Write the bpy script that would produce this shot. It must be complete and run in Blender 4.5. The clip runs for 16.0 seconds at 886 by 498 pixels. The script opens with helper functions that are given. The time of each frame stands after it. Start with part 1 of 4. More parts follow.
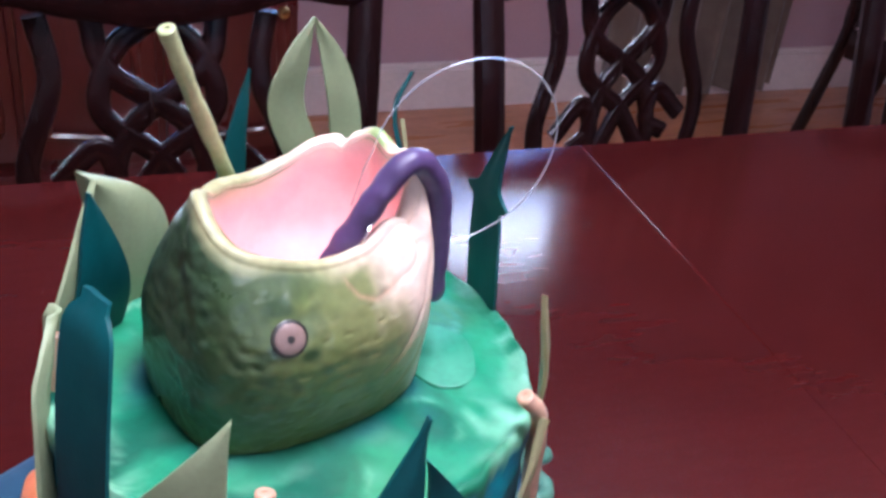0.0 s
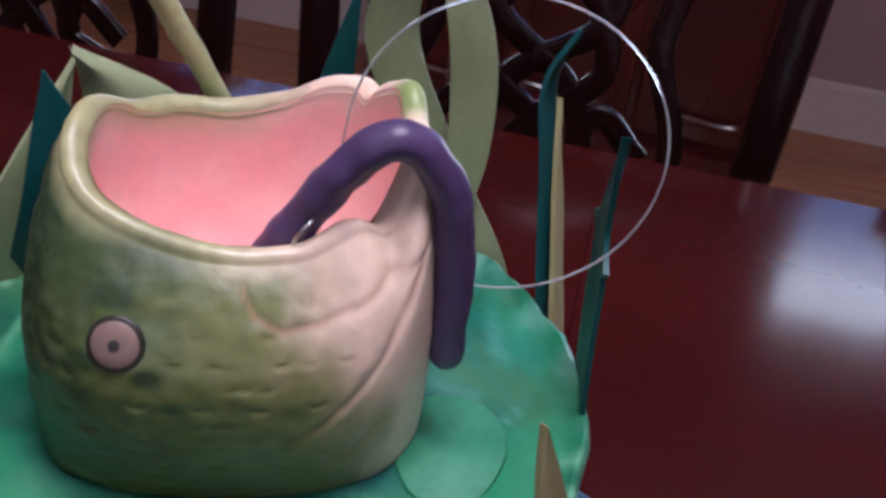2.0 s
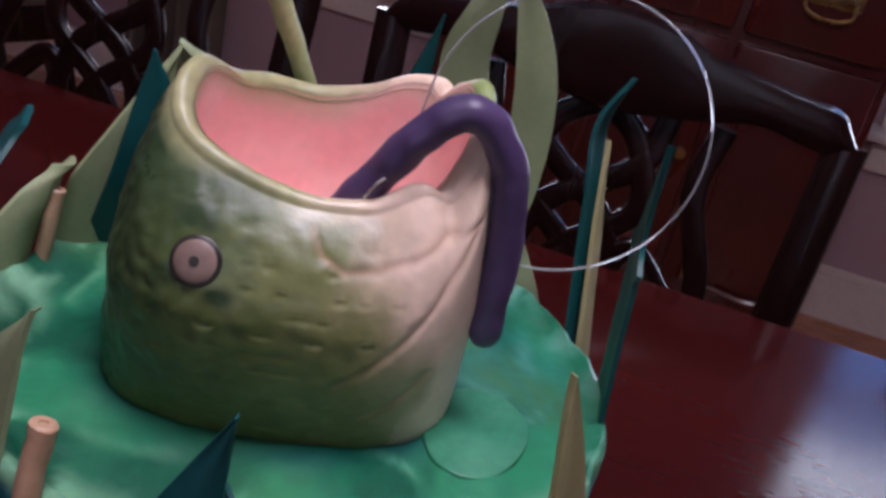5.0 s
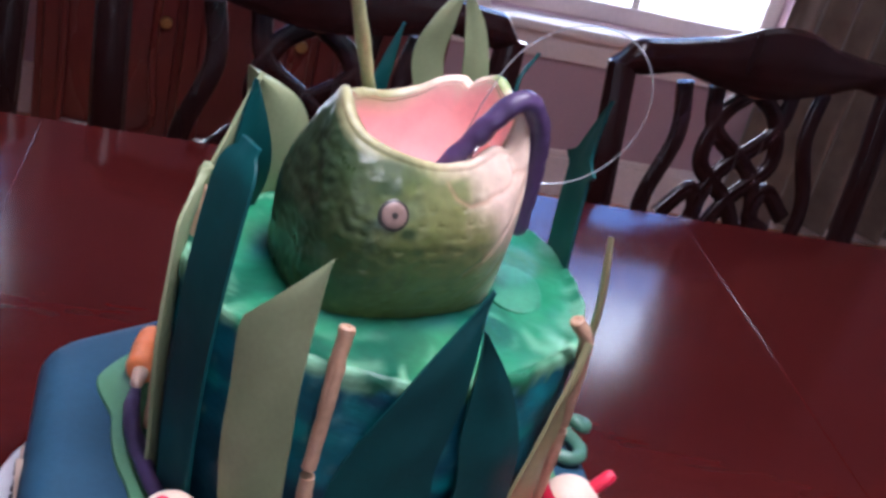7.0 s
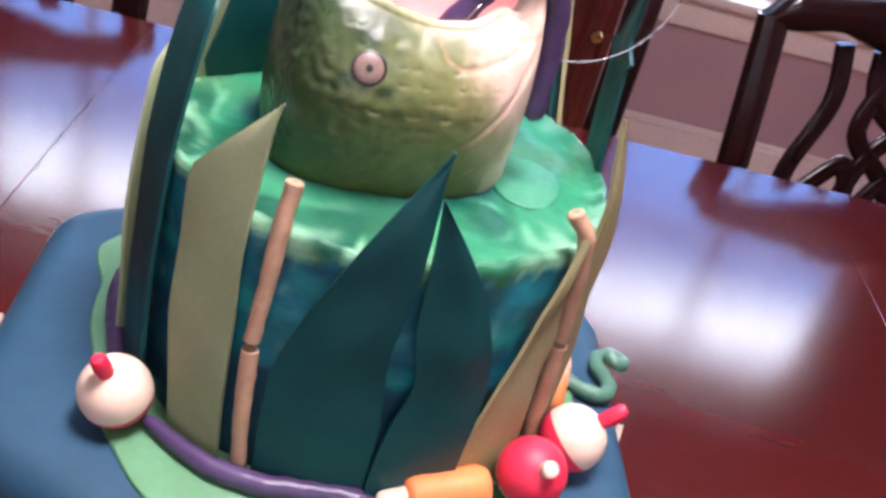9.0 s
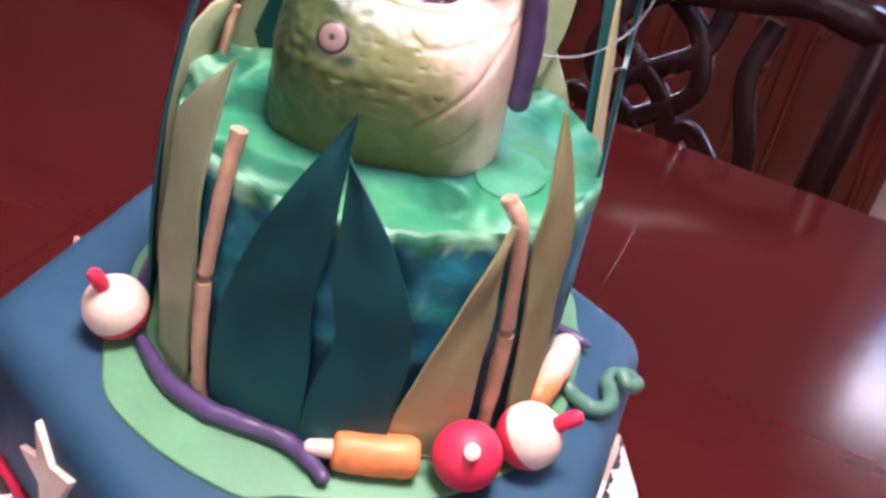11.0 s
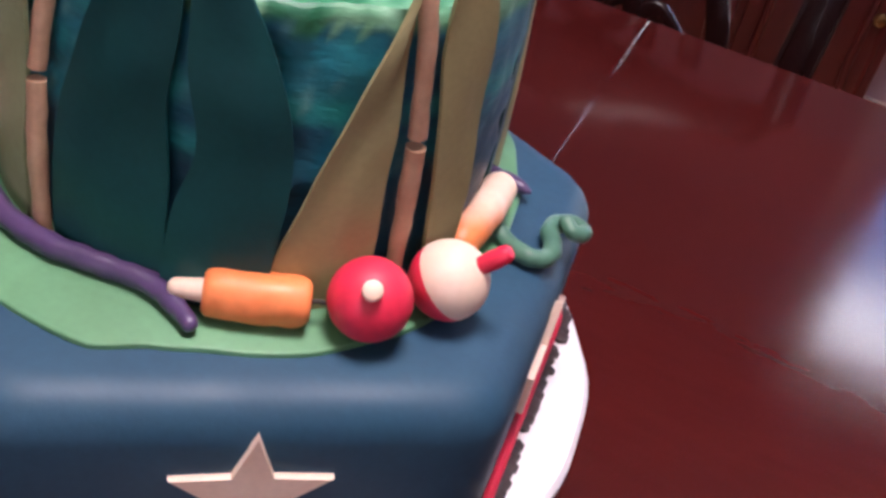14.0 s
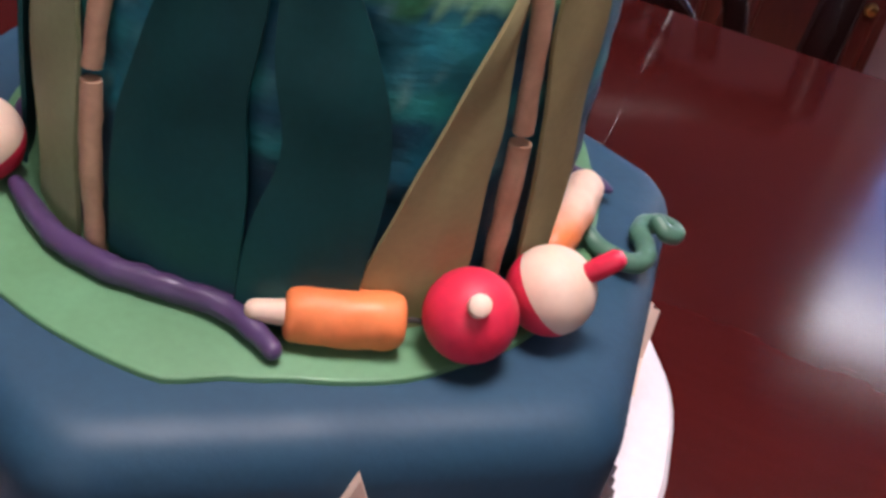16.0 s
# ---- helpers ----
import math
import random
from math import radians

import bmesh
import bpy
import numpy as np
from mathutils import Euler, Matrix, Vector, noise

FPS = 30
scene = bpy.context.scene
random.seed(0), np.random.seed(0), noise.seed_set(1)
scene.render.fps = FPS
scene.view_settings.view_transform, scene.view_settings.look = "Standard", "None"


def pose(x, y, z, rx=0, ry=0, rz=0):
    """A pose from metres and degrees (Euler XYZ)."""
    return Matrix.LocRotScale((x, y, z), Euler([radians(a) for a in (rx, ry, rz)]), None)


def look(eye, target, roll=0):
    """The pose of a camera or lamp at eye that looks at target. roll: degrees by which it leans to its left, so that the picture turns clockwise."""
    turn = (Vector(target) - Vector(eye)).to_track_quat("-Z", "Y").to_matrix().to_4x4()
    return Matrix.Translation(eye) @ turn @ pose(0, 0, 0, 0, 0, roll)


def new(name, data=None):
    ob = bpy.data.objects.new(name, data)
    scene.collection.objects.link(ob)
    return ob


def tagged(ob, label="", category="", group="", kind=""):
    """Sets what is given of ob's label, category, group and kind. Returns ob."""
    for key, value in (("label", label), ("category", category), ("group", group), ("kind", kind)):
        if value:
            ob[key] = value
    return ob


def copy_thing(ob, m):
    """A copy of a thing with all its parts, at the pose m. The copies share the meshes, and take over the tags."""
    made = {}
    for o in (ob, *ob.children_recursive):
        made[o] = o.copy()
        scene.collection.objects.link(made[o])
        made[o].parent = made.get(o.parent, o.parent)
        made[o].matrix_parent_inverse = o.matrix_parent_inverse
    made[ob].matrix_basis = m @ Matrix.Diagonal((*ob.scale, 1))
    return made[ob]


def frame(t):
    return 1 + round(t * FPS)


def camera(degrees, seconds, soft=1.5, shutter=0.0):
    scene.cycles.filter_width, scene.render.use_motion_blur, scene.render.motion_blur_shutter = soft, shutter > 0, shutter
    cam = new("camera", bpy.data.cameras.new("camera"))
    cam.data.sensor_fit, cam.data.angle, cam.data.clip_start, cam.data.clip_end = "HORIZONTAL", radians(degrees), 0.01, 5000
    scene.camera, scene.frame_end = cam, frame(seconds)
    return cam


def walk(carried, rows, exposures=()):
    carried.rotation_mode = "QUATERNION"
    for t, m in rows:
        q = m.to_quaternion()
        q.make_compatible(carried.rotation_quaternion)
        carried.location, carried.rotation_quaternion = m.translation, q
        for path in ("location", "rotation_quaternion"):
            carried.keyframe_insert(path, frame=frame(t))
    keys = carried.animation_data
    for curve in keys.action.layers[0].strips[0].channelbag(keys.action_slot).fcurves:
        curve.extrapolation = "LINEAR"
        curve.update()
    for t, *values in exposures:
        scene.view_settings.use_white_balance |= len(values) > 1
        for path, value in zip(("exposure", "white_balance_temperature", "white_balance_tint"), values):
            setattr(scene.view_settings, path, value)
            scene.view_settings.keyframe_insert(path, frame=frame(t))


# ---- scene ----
cam = camera(44.6, 16.0, soft=3.2)

PATH = [
    (0, (-0.177, -0.292, 1.246), (0.917, 1.005, 0.189), 6.5),
    (0.5, (-0.101, -0.271, 1.234), (0.669, 1.2, 0.118), 8.4),
    (1, (-0.048, -0.242, 1.22), (0.496, 1.3, 0.069), 9.6),
    (1.5, (-0.011, -0.23, 1.204), (0.443, 1.33, 0.039), 10.4),
    (2, (0.01, -0.226, 1.188), (0.275, 1.377, 0.022), 7.5),
    (2.5, (0.035, -0.237, 1.173), (0.101, 1.415, 0.048), 6.4),
    (3, (0.055, -0.234, 1.16), (0.035, 1.442, 0.07), 5.5),
    (3.5, (0.054, -0.24, 1.17), (-0.014, 1.505, 0.194), 7.0),
    (4, (0.067, -0.25, 1.169), (0.002, 1.544, 0.287), 6.4),
    (4.5, (0.05, -0.257, 1.156), (0.008, 1.504, 0.211), 8.5),
    (4.7, (0.033, -0.263, 1.157), (0.077, 1.505, 0.223), 10.7),
    (6.8, (-0.206, -0.363, 1.217), (0.732, 1.122, 0.26), 14.5),
    (7, (-0.221, -0.378, 1.221), (0.747, 1.102, 0.287), 15.2),
    (7.5, (-0.228, -0.385, 1.203), (0.785, 1.058, 0.259), 16.2),
    (8, (-0.22, -0.386, 1.189), (0.81, 1.04, 0.237), 16.5),
    (8.5, (-0.189, -0.379, 1.178), (0.694, 1.128, 0.204), 16.9),
    (9, (-0.127, -0.388, 1.177), (0.535, 1.193, 0.145), 15.8),
    (9.2, (-0.108, -0.393, 1.178), (0.498, 1.218, 0.159), 15.1),
    (11.3, (0.033, -0.436, 1.192), (0.068, 1.246, 0.111), 13.3),
    (11.5, (0.043, -0.44, 1.192), (0.092, 1.245, 0.116), 12.5),
    (12, (0.05, -0.444, 1.176), (0.13, 1.24, 0.099), 12.7),
    (12.5, (0.057, -0.438, 1.157), (0.195, 1.213, 0.035), 12.6),
    (13, (0.054, -0.431, 1.148), (0.243, 1.184, -0.016), 14.4),
    (13.5, (0.046, -0.416, 1.141), (0.253, 1.215, 0.002), 15.8),
    (14, (0.055, -0.384, 1.112), (0.188, 1.242, -0.045), 15.1),
    (14.5, (0.068, -0.365, 1.096), (0.112, 1.283, -0.036), 12.4),
    (15, (0.068, -0.361, 1.087), (0.123, 1.29, -0.04), 12.5),
    (15.5, (0.055, -0.361, 1.087), (0.131, 1.286, -0.044), 13.1),
    (16, (0.018, -0.354, 1.082), (0.197, 1.281, -0.056), 14.0),
]
EXPOSURES = [(0, 0.82, 5350, 13), (1.0, 0.45, 5450, 13), (1.5, 0.05, 5550, 15), (2.5, -0.52, 5950, 18), (4.7, -0.58, 5950, 19), (6.8, 0.24, 5650, 14),
             (8.0, 0.80, 5850, 14), (9.2, 1.02, 6400, 17), (11.5, 1.08, 6450, 25), (12.5, 0.95, 6250, 23), (14.0, 0.50, 6600, 20), (16, 0.22, 6800, 19)]

walk(cam, [(t, look(eye, target, roll)) for t, eye, target, roll in PATH], EXPOSURES)

# world: pale daylight sky outside the windows
world = bpy.data.worlds.new("sky")
scene.world = world
world.use_nodes = True
wn = world.node_tree
sky = wn.nodes.new("ShaderNodeTexSky")
sky.sky_type, sky.sun_disc, sky.sun_elevation, sky.sun_rotation = "NISHITA", False, radians(38), radians(20)
wn.links.new(sky.outputs[0], wn.nodes["Background"].inputs[0])
wn.nodes["Background"].inputs[1].default_value = 0.12

# the room is turned against the cake: u runs along the table, v across it
ROOM = pose(0, 0, 0, 0, 0, -18)
TABLE_Z, BASE_Z, TOP_Z = 0.776, 0.865, 0.974
WALL_V, BACK_V, SIDE_L, SIDE_R, CEIL = 2.25, -2.3, -2.3, 2.6, 2.5
WINDOWS = [(-1.14, -0.56), (0.58, 1.40)]     # far wall, each from u to u
SILL, HEAD = 0.485, 2.22


def lamp(name, power, colour, width, height, m):
    data = bpy.data.lights.new(name, "AREA")
    data.shape, data.size, data.size_y, data.energy, data.color = "RECTANGLE", width, height, power, colour
    ob = new(name, data)
    ob.matrix_world = m
    return tagged(ob, kind="structure")


REAR = [(-0.9, 1.2)]                          # high wide window behind, unseen, added for the fill lamp
REAR_SILL, REAR_HEAD = 1.05, 2.30
# added fill lamp in the unseen rear opening, brightens cake front and far wall
eye = ROOM @ Vector((0.15, BACK_V - 0.05, 1.70))
lamp("rear_fill_light", 7.2, (1.0, 0.93, 0.98), 2.0, REAR_HEAD - REAR_SILL, look(eye, ROOM @ Vector((0.1, 0, 1.1))))
# overhead fill added above the table, with an unseen fixture built round it
ADDED_LAMP = ROOM @ Vector((0.10, -0.12, 1.93))
data = bpy.data.lights.new("overhead_fill_light", "AREA")
data.shape, data.size, data.energy, data.color = "DISK", 0.36, 15.2, (1.0, 0.92, 0.97)
overhead_fill_light = new("overhead_fill_light", data)
overhead_fill_light.matrix_world = look(ADDED_LAMP + Vector((0, 0, 0.02)), ADDED_LAMP - Vector((0, 0, 1)))
tagged(overhead_fill_light, kind="structure")


# ---------------------------------------------------------------- materials
def material(name, base, other=None, scale=8.0, fine=90.0, rough=0.5, bump=0.1, coat=0.0, metal=0.0, sss=0.0,
             stretch=(1, 1, 1), depth=0.002, rough_var=0.12, attribute="", speck=0.12, sheen=0.0, spec=0.5):
    """A surface with colour at two scales, uneven gloss and fine relief, in metres of the object."""
    m = bpy.data.materials.new(name)
    m.use_nodes = True
    n, link = m.node_tree.nodes, m.node_tree.links.new
    b = n["Principled BSDF"]
    co, mp = n.new("ShaderNodeTexCoord"), n.new("ShaderNodeMapping")
    link(co.outputs["Object"], mp.inputs[0])
    mp.inputs["Scale"].default_value = stretch

    def tex(s, detail):
        t = n.new("ShaderNodeTexNoise")
        t.inputs["Scale"].default_value, t.inputs["Detail"].default_value = s, detail
        link(mp.outputs[0], t.inputs["Vector"])
        return t.outputs["Fac"]

    big, small = tex(scale, 4), tex(fine, 5)
    ramp = n.new("ShaderNodeMapRange")
    ramp.inputs[1].default_value, ramp.inputs[2].default_value = 0.35, 0.65
    link(big, ramp.inputs[0])
    mix = n.new("ShaderNodeMix")
    mix.data_type = "RGBA"
    link(ramp.outputs[0], mix.inputs["Factor"])
    other = other or tuple(c * 0.82 for c in base)
    mix.inputs["A"].default_value, mix.inputs["B"].default_value = (*base, 1), (*other, 1)
    colour = mix.outputs["Result"]
    if attribute:
        at = n.new("ShaderNodeAttribute")
        at.attribute_name = attribute
        colour = at.outputs["Color"]
    grain = n.new("ShaderNodeMapRange")
    grain.inputs[1].default_value, grain.inputs[2].default_value = 0.3, 0.7
    grain.inputs[3].default_value, grain.inputs[4].default_value = 1 - speck, 1 + speck
    link(small, grain.inputs[0])
    tone = n.new("ShaderNodeVectorMath")
    tone.operation = "SCALE"
    link(colour, tone.inputs[0])
    link(grain.outputs[0], tone.inputs["Scale"])
    link(tone.outputs[0], b.inputs["Base Color"])
    gloss = n.new("ShaderNodeMapRange")
    gloss.inputs[1].default_value, gloss.inputs[2].default_value = 0.3, 0.7
    gloss.inputs[3].default_value, gloss.inputs[4].default_value = max(0.02, rough - rough_var), min(1, rough + rough_var)
    link(big, gloss.inputs[0])
    link(gloss.outputs[0], b.inputs["Roughness"])
    if bump:
        bp = n.new("ShaderNodeBump")
        bp.inputs["Strength"].default_value, bp.inputs["Distance"].default_value = bump, depth
        link(small, bp.inputs["Height"])
        link(bp.outputs[0], b.inputs["Normal"])
    b.inputs["Metallic"].default_value, b.inputs["Coat Weight"].default_value = metal, coat
    b.inputs["Coat Roughness"].default_value = 0.12
    if sss:
        b.inputs["Subsurface Weight"].default_value, b.inputs["Subsurface Scale"].default_value = sss, 0.004
        b.inputs["Subsurface Radius"].default_value = (1, 0.6, 0.4)
    b.inputs["Sheen Weight"].default_value = sheen
    b.inputs["Specular IOR Level"].default_value = spec
    return m


def glow(name, low, high, strength):
    """Bright distance outside the windows: bluish low, white above."""
    m = bpy.data.materials.new(name)
    m.use_nodes = True
    n, link = m.node_tree.nodes, m.node_tree.links.new
    n.remove(n["Principled BSDF"])
    e, co, sp, ramp = n.new("ShaderNodeEmission"), n.new("ShaderNodeTexCoord"), n.new("ShaderNodeSeparateXYZ"), n.new("ShaderNodeValToRGB")
    link(co.outputs["Object"], sp.inputs[0])
    mr = n.new("ShaderNodeMapRange")
    mr.inputs[1].default_value, mr.inputs[2].default_value = 0.0, 3.0
    link(sp.outputs["Z"], mr.inputs[0])
    link(mr.outputs[0], ramp.inputs[0])
    el = ramp.color_ramp.elements
    el[0].position, el[0].color = 0.30, (0.75, 0.78, 0.82, 1)
    el[1].position, el[1].color = 0.82, (*high, 1)
    for p, c in ((0.42, low), (0.75, low)):
        q = el.new(p)
        q.color = (*c, 1)
    link(ramp.outputs[0], e.inputs[0])
    e.inputs[1].default_value = strength
    link(e.outputs[0], n["Material Output"].inputs[0])
    return m


def glass(name, rough=0.02, tint=(1, 1, 1), clear=1.0):
    m = bpy.data.materials.new(name)
    m.use_nodes = True
    b = m.node_tree.nodes["Principled BSDF"]
    b.inputs["Base Color"].default_value = (*tint, 1)
    b.inputs["Transmission Weight"].default_value, b.inputs["Roughness"].default_value, b.inputs["IOR"].default_value = clear, rough, 1.45
    return m


MAHOGANY = material("polished mahogany", (0.060, 0.0070, 0.0062), (0.047, 0.0055, 0.0050), 3, 60, 0.125, 0.0, stretch=(0.5, 2.0, 2.0), depth=0.0003, rough_var=0.02, speck=0.06, spec=0.36)
CHAIR_WOOD = material("dark carved mahogany", (0.014, 0.0036, 0.0034), (0.009, 0.0028, 0.0026), 9, 70, 0.25, 0.02, coat=0.0, spec=0.36, stretch=(3, 3, 0.5), depth=0.0004, rough_var=0.04, speck=0.25)
CABINET_WOOD = material("red mahogany veneer", (0.105, 0.0150, 0.0130), (0.078, 0.0115, 0.0100), 3, 60, 0.3, 0.04, coat=0.2, stretch=(2, 2, 0.5), depth=0.0005, rough_var=0.08, speck=0.1)
FLOOR_WOOD = material("oak strip floor", (0.52, 0.21, 0.10), (0.40, 0.15, 0.068), 4, 60, 0.32, 0.06, coat=0.2, stretch=(0.6, 6, 1), depth=0.0006, speck=0.2)
WALL_PAINT = material("mauve wall paint", (0.54, 0.365, 0.395), (0.51, 0.345, 0.375), 2, 140, 0.75, 0.12, depth=0.0008, speck=0.04)
CEIL_PAINT = material("white ceiling paint", (0.78, 0.76, 0.73), (0.74, 0.72, 0.69), 2, 120, 0.8, 0.1, speck=0.03)
TRIM = material("white trim paint", (0.89, 0.79, 0.74), (0.85, 0.75, 0.70), 6, 80, 0.42, 0.05, depth=0.0004, speck=0.04)
BRASS = material("aged brass", (0.55, 0.38, 0.16), (0.35, 0.22, 0.09), 40, 200, 0.32, 0.1, metal=1.0)
CURTAIN = material("grey brown curtain cloth", (0.20, 0.145, 0.11), (0.15, 0.105, 0.08), 12, 400, 0.85, 0.3, depth=0.001, sheen=0.3)
UPHOLSTERY = material("cream floral upholstery", (0.25, 0.20, 0.14), (0.13, 0.11, 0.09), 16, 300, 0.85, 0.3, depth=0.001)
GLASS = glass("window glass")
OUTSIDE = glow("bright daylight outside", (0.046, 0.100, 0.25), (0.72, 0.78, 0.86), 14.0)

BLUE = material("blue fondant", (0.016, 0.064, 0.108), (0.013, 0.054, 0.095), 22, 330, 0.58, 0.12, sss=0.05, depth=0.0008, rough_var=0.08, speck=0.06, spec=0.4)
PAD_GREEN = material("green fondant sheet", (0.105, 0.270, 0.135), (0.085, 0.225, 0.105), 30, 300, 0.5, 0.12, sss=0.05, depth=0.0008, rough_var=0.07, speck=0.05)
CREAM = material("cream fondant", (0.78, 0.60, 0.48), (0.74, 0.55, 0.43), 40, 400, 0.5, 0.12, sss=0.15, depth=0.0006, speck=0.04)
WHITE = material("ivory fondant", (0.76, 0.575, 0.45), (0.73, 0.54, 0.41), 60, 400, 0.52, 0.10, sss=0.2, depth=0.0006, speck=0.03)
RED = material("red fondant", (0.74, 0.026, 0.070), (0.66, 0.020, 0.055), 60, 400, 0.5, 0.12, sss=0.08, depth=0.0006, speck=0.06)
ORANGE = material("orange fondant", (0.86, 0.25, 0.080), (0.82, 0.215, 0.065), 60, 400, 0.54, 0.12, sss=0.12, depth=0.0006, speck=0.05)
PURPLE = material("purple fondant", (0.080, 0.047, 0.120), (0.062, 0.036, 0.098), 70, 300, 0.4, 0.16, sss=0.05, depth=0.0008, speck=0.08)
CURL_GREEN = material("moss green fondant", (0.075, 0.185, 0.125), (0.055, 0.145, 0.095), 70, 300, 0.42, 0.15, depth=0.0008)
TEAL_LEAF = material("dark teal gum paste", (0.005, 0.066, 0.066), (0.004, 0.055, 0.058), 35, 420, 0.46, 0.12, depth=0.0006, rough_var=0.06, speck=0.06, spec=0.28)
SAGE_LEAF = material("sage green gum paste", (0.275, 0.310, 0.170), (0.245, 0.285, 0.150), 35, 420, 0.5, 0.12, depth=0.0006, rough_var=0.06, speck=0.05, spec=0.28)
OLIVE_LEAF = material("olive tan gum paste", (0.315, 0.280, 0.135), (0.280, 0.255, 0.125), 35, 420, 0.5, 0.12, depth=0.0006, rough_var=0.06, speck=0.05, spec=0.28)
TWIG = material("tan fondant reed", (0.50, 0.305, 0.195), (0.43, 0.255, 0.155), 60, 350, 0.52, 0.2, sss=0.08, depth=0.0008, speck=0.08)
STEM_GREEN = material("pale green reed", (0.40, 0.42, 0.20), (0.33, 0.36, 0.16), 60, 350, 0.5, 0.2, depth=0.0008)
FISH_SKIN = material("painted fish skin", (0.2, 0.25, 0.1), None, 60, 260, 0.38, 0.12, sss=0.08, depth=0.0016, rough_var=0.12, attribute="tint", speck=0.05)
MOUTH = material("pink mouth", (0.90, 0.46, 0.45), (0.92, 0.58, 0.54), 45, 260, 0.5, 0.15, sss=0.2, depth=0.0010, speck=0.04, attribute="tint")
FROSTING = material("brushed buttercream", (0.1, 0.3, 0.2), None, 40, 180, 0.48, 0.30, sss=0.06, stretch=(1, 1, 2.5), depth=0.0016, rough_var=0.10, attribute="tint", speck=0.10)
SHEEN_PEACH = material("peach fondant with painted sheen", (0.84, 0.42, 0.26), None, 60, 400, 0.46, 0.10, sss=0.12, depth=0.0006, speck=0.04, attribute="tint")
LILY = material("green lily pad", (0.030, 0.200, 0.105), (0.045, 0.230, 0.125), 60, 300, 0.46, 0.15, depth=0.0008)
EYE_PINK = material("beige eye", (0.215, 0.138, 0.112), (0.19, 0.122, 0.10), 90, 300, 0.5, 0.08)
DARK_LINE = material("dark food paint", (0.018, 0.016, 0.012), (0.03, 0.025, 0.02), 90, 300, 0.45, 0.08)
BOARD_WHITE = material("white cake board", (0.80, 0.76, 0.76), (0.75, 0.71, 0.71), 20, 200, 0.4, 0.08, depth=0.0005, speck=0.03)
ICING_DARK = material("dark piped icing", (0.03, 0.022, 0.022), (0.05, 0.03, 0.03), 60, 300, 0.4, 0.15)
LINE = glass("clear nylon line", 0.12, (0.90, 0.92, 0.95), 0.72)
HOOK_METAL = material("steel hook", (0.5, 0.5, 0.52), None, 60, 300, 0.25, 0.0, metal=1.0)


# ---------------------------------------------------------------- building helpers
def part(name, bm, mat, parent=None, label="", smooth=35.0, m=None):
    """One mesh object from a bmesh, under a thing or a part."""
    bmesh.ops.recalc_face_normals(bm, faces=bm.faces)
    me = bpy.data.meshes.new(name)
    bm.to_mesh(me)
    bm.free()
    me.materials.append(mat)
    if smooth:
        me.shade_smooth()
        me.set_sharp_from_angle(angle=radians(smooth))
    ob = new(name, me)
    if parent:
        ob.parent = parent
    if m:
        ob.matrix_basis = m
    return tagged(ob, label)


def thing(name, label, category, group="", m=None, kind=""):
    ob = tagged(new(name), label, category, group, kind)
    if m:
        ob.matrix_basis = m
    return ob


def box(bm, x0, x1, y0, y1, z0, z1, bevel=0.0, segments=2):
    made = bmesh.ops.create_cube(bm, size=1, matrix=Matrix.Translation(((x0 + x1) / 2, (y0 + y1) / 2, (z0 + z1) / 2)) @ Matrix.Diagonal((x1 - x0, y1 - y0, z1 - z0, 1)))
    if bevel:
        edges = list({e for v in made["verts"] for e in v.link_edges})
        bmesh.ops.bevel(bm, geom=edges, offset=bevel, segments=segments, affect="EDGES", profile=0.5)
    return bm


def boxed(*a, **k):
    return box(bmesh.new(), *a, **k)


def smooth_line(points, steps=8):
    """A Catmull-Rom line through a few points."""
    p = [Vector(q) for q in points]
    p = [p[0] * 2 - p[1], *p, p[-1] * 2 - p[-2]]
    out = []
    for i in range(1, len(p) - 2):
        for k in range(steps):
            t = k / steps
            a, b, c, d = p[i - 1:i + 3]
            out.append(0.5 * ((2 * b) + (c - a) * t + (2 * a - 5 * b + 4 * c - d) * t * t + (3 * b - a - 3 * c + d) * t ** 3))
    return out + [p[-2]]


def tube(bm, line, radius, sides=12, flat=1.0, wobble=0.0, round_ends=True, axis=None):
    """A tube along a line; radius is a number or a function of 0..1. flat squeezes it along the axis given."""
    n, rings = len(line), []
    up = Vector(axis) if axis else Vector((0.13, 0.21, 0.97))
    total = []
    for i, p in enumerate(line):
        tan = (line[min(i + 1, n - 1)] - line[max(i - 1, 0)]).normalized()
        side = tan.cross(up)
        side = side.normalized() if side.length > 1e-4 else tan.orthogonal().normalized()
        nor = side.cross(tan).normalized()
        s = i / (n - 1)
        r = radius(s) if callable(radius) else radius
        total.append((p, side, nor, r, tan))
    if round_ends:
        p, side, nor, r, tan = total[0]
        head = [(p - tan * r * math.cos(a), side, nor, r * math.sin(a), tan) for a in (0.35, 0.8, 1.2)]
        p, side, nor, r, tan = total[-1]
        tail = [(p + tan * r * math.cos(a), side, nor, r * math.sin(a), tan) for a in (1.2, 0.8, 0.35)]
        total = head + total + tail
    for p, side, nor, r, tan in total:
        ring = []
        for k in range(sides):
            a = 2 * math.pi * k / sides
            q = p + side * r * math.cos(a) + nor * r * math.sin(a) * flat
            if wobble:
                q += (q - p) * wobble * noise.noise(q * 160)
            ring.append(bm.verts.new(q))
        rings.append(ring)
    for a, b in zip(rings, rings[1:]):
        for k in range(sides):
            bm.faces.new((a[k], a[(k + 1) % sides], b[(k + 1) % sides], b[k]))
    bm.faces.new(rings[0][::-1])
    bm.faces.new(rings[-1])
    return bm


def tubed(points, radius, steps=8, **k):
    return tube(bmesh.new(), smooth_line(points, steps), radius, **k)


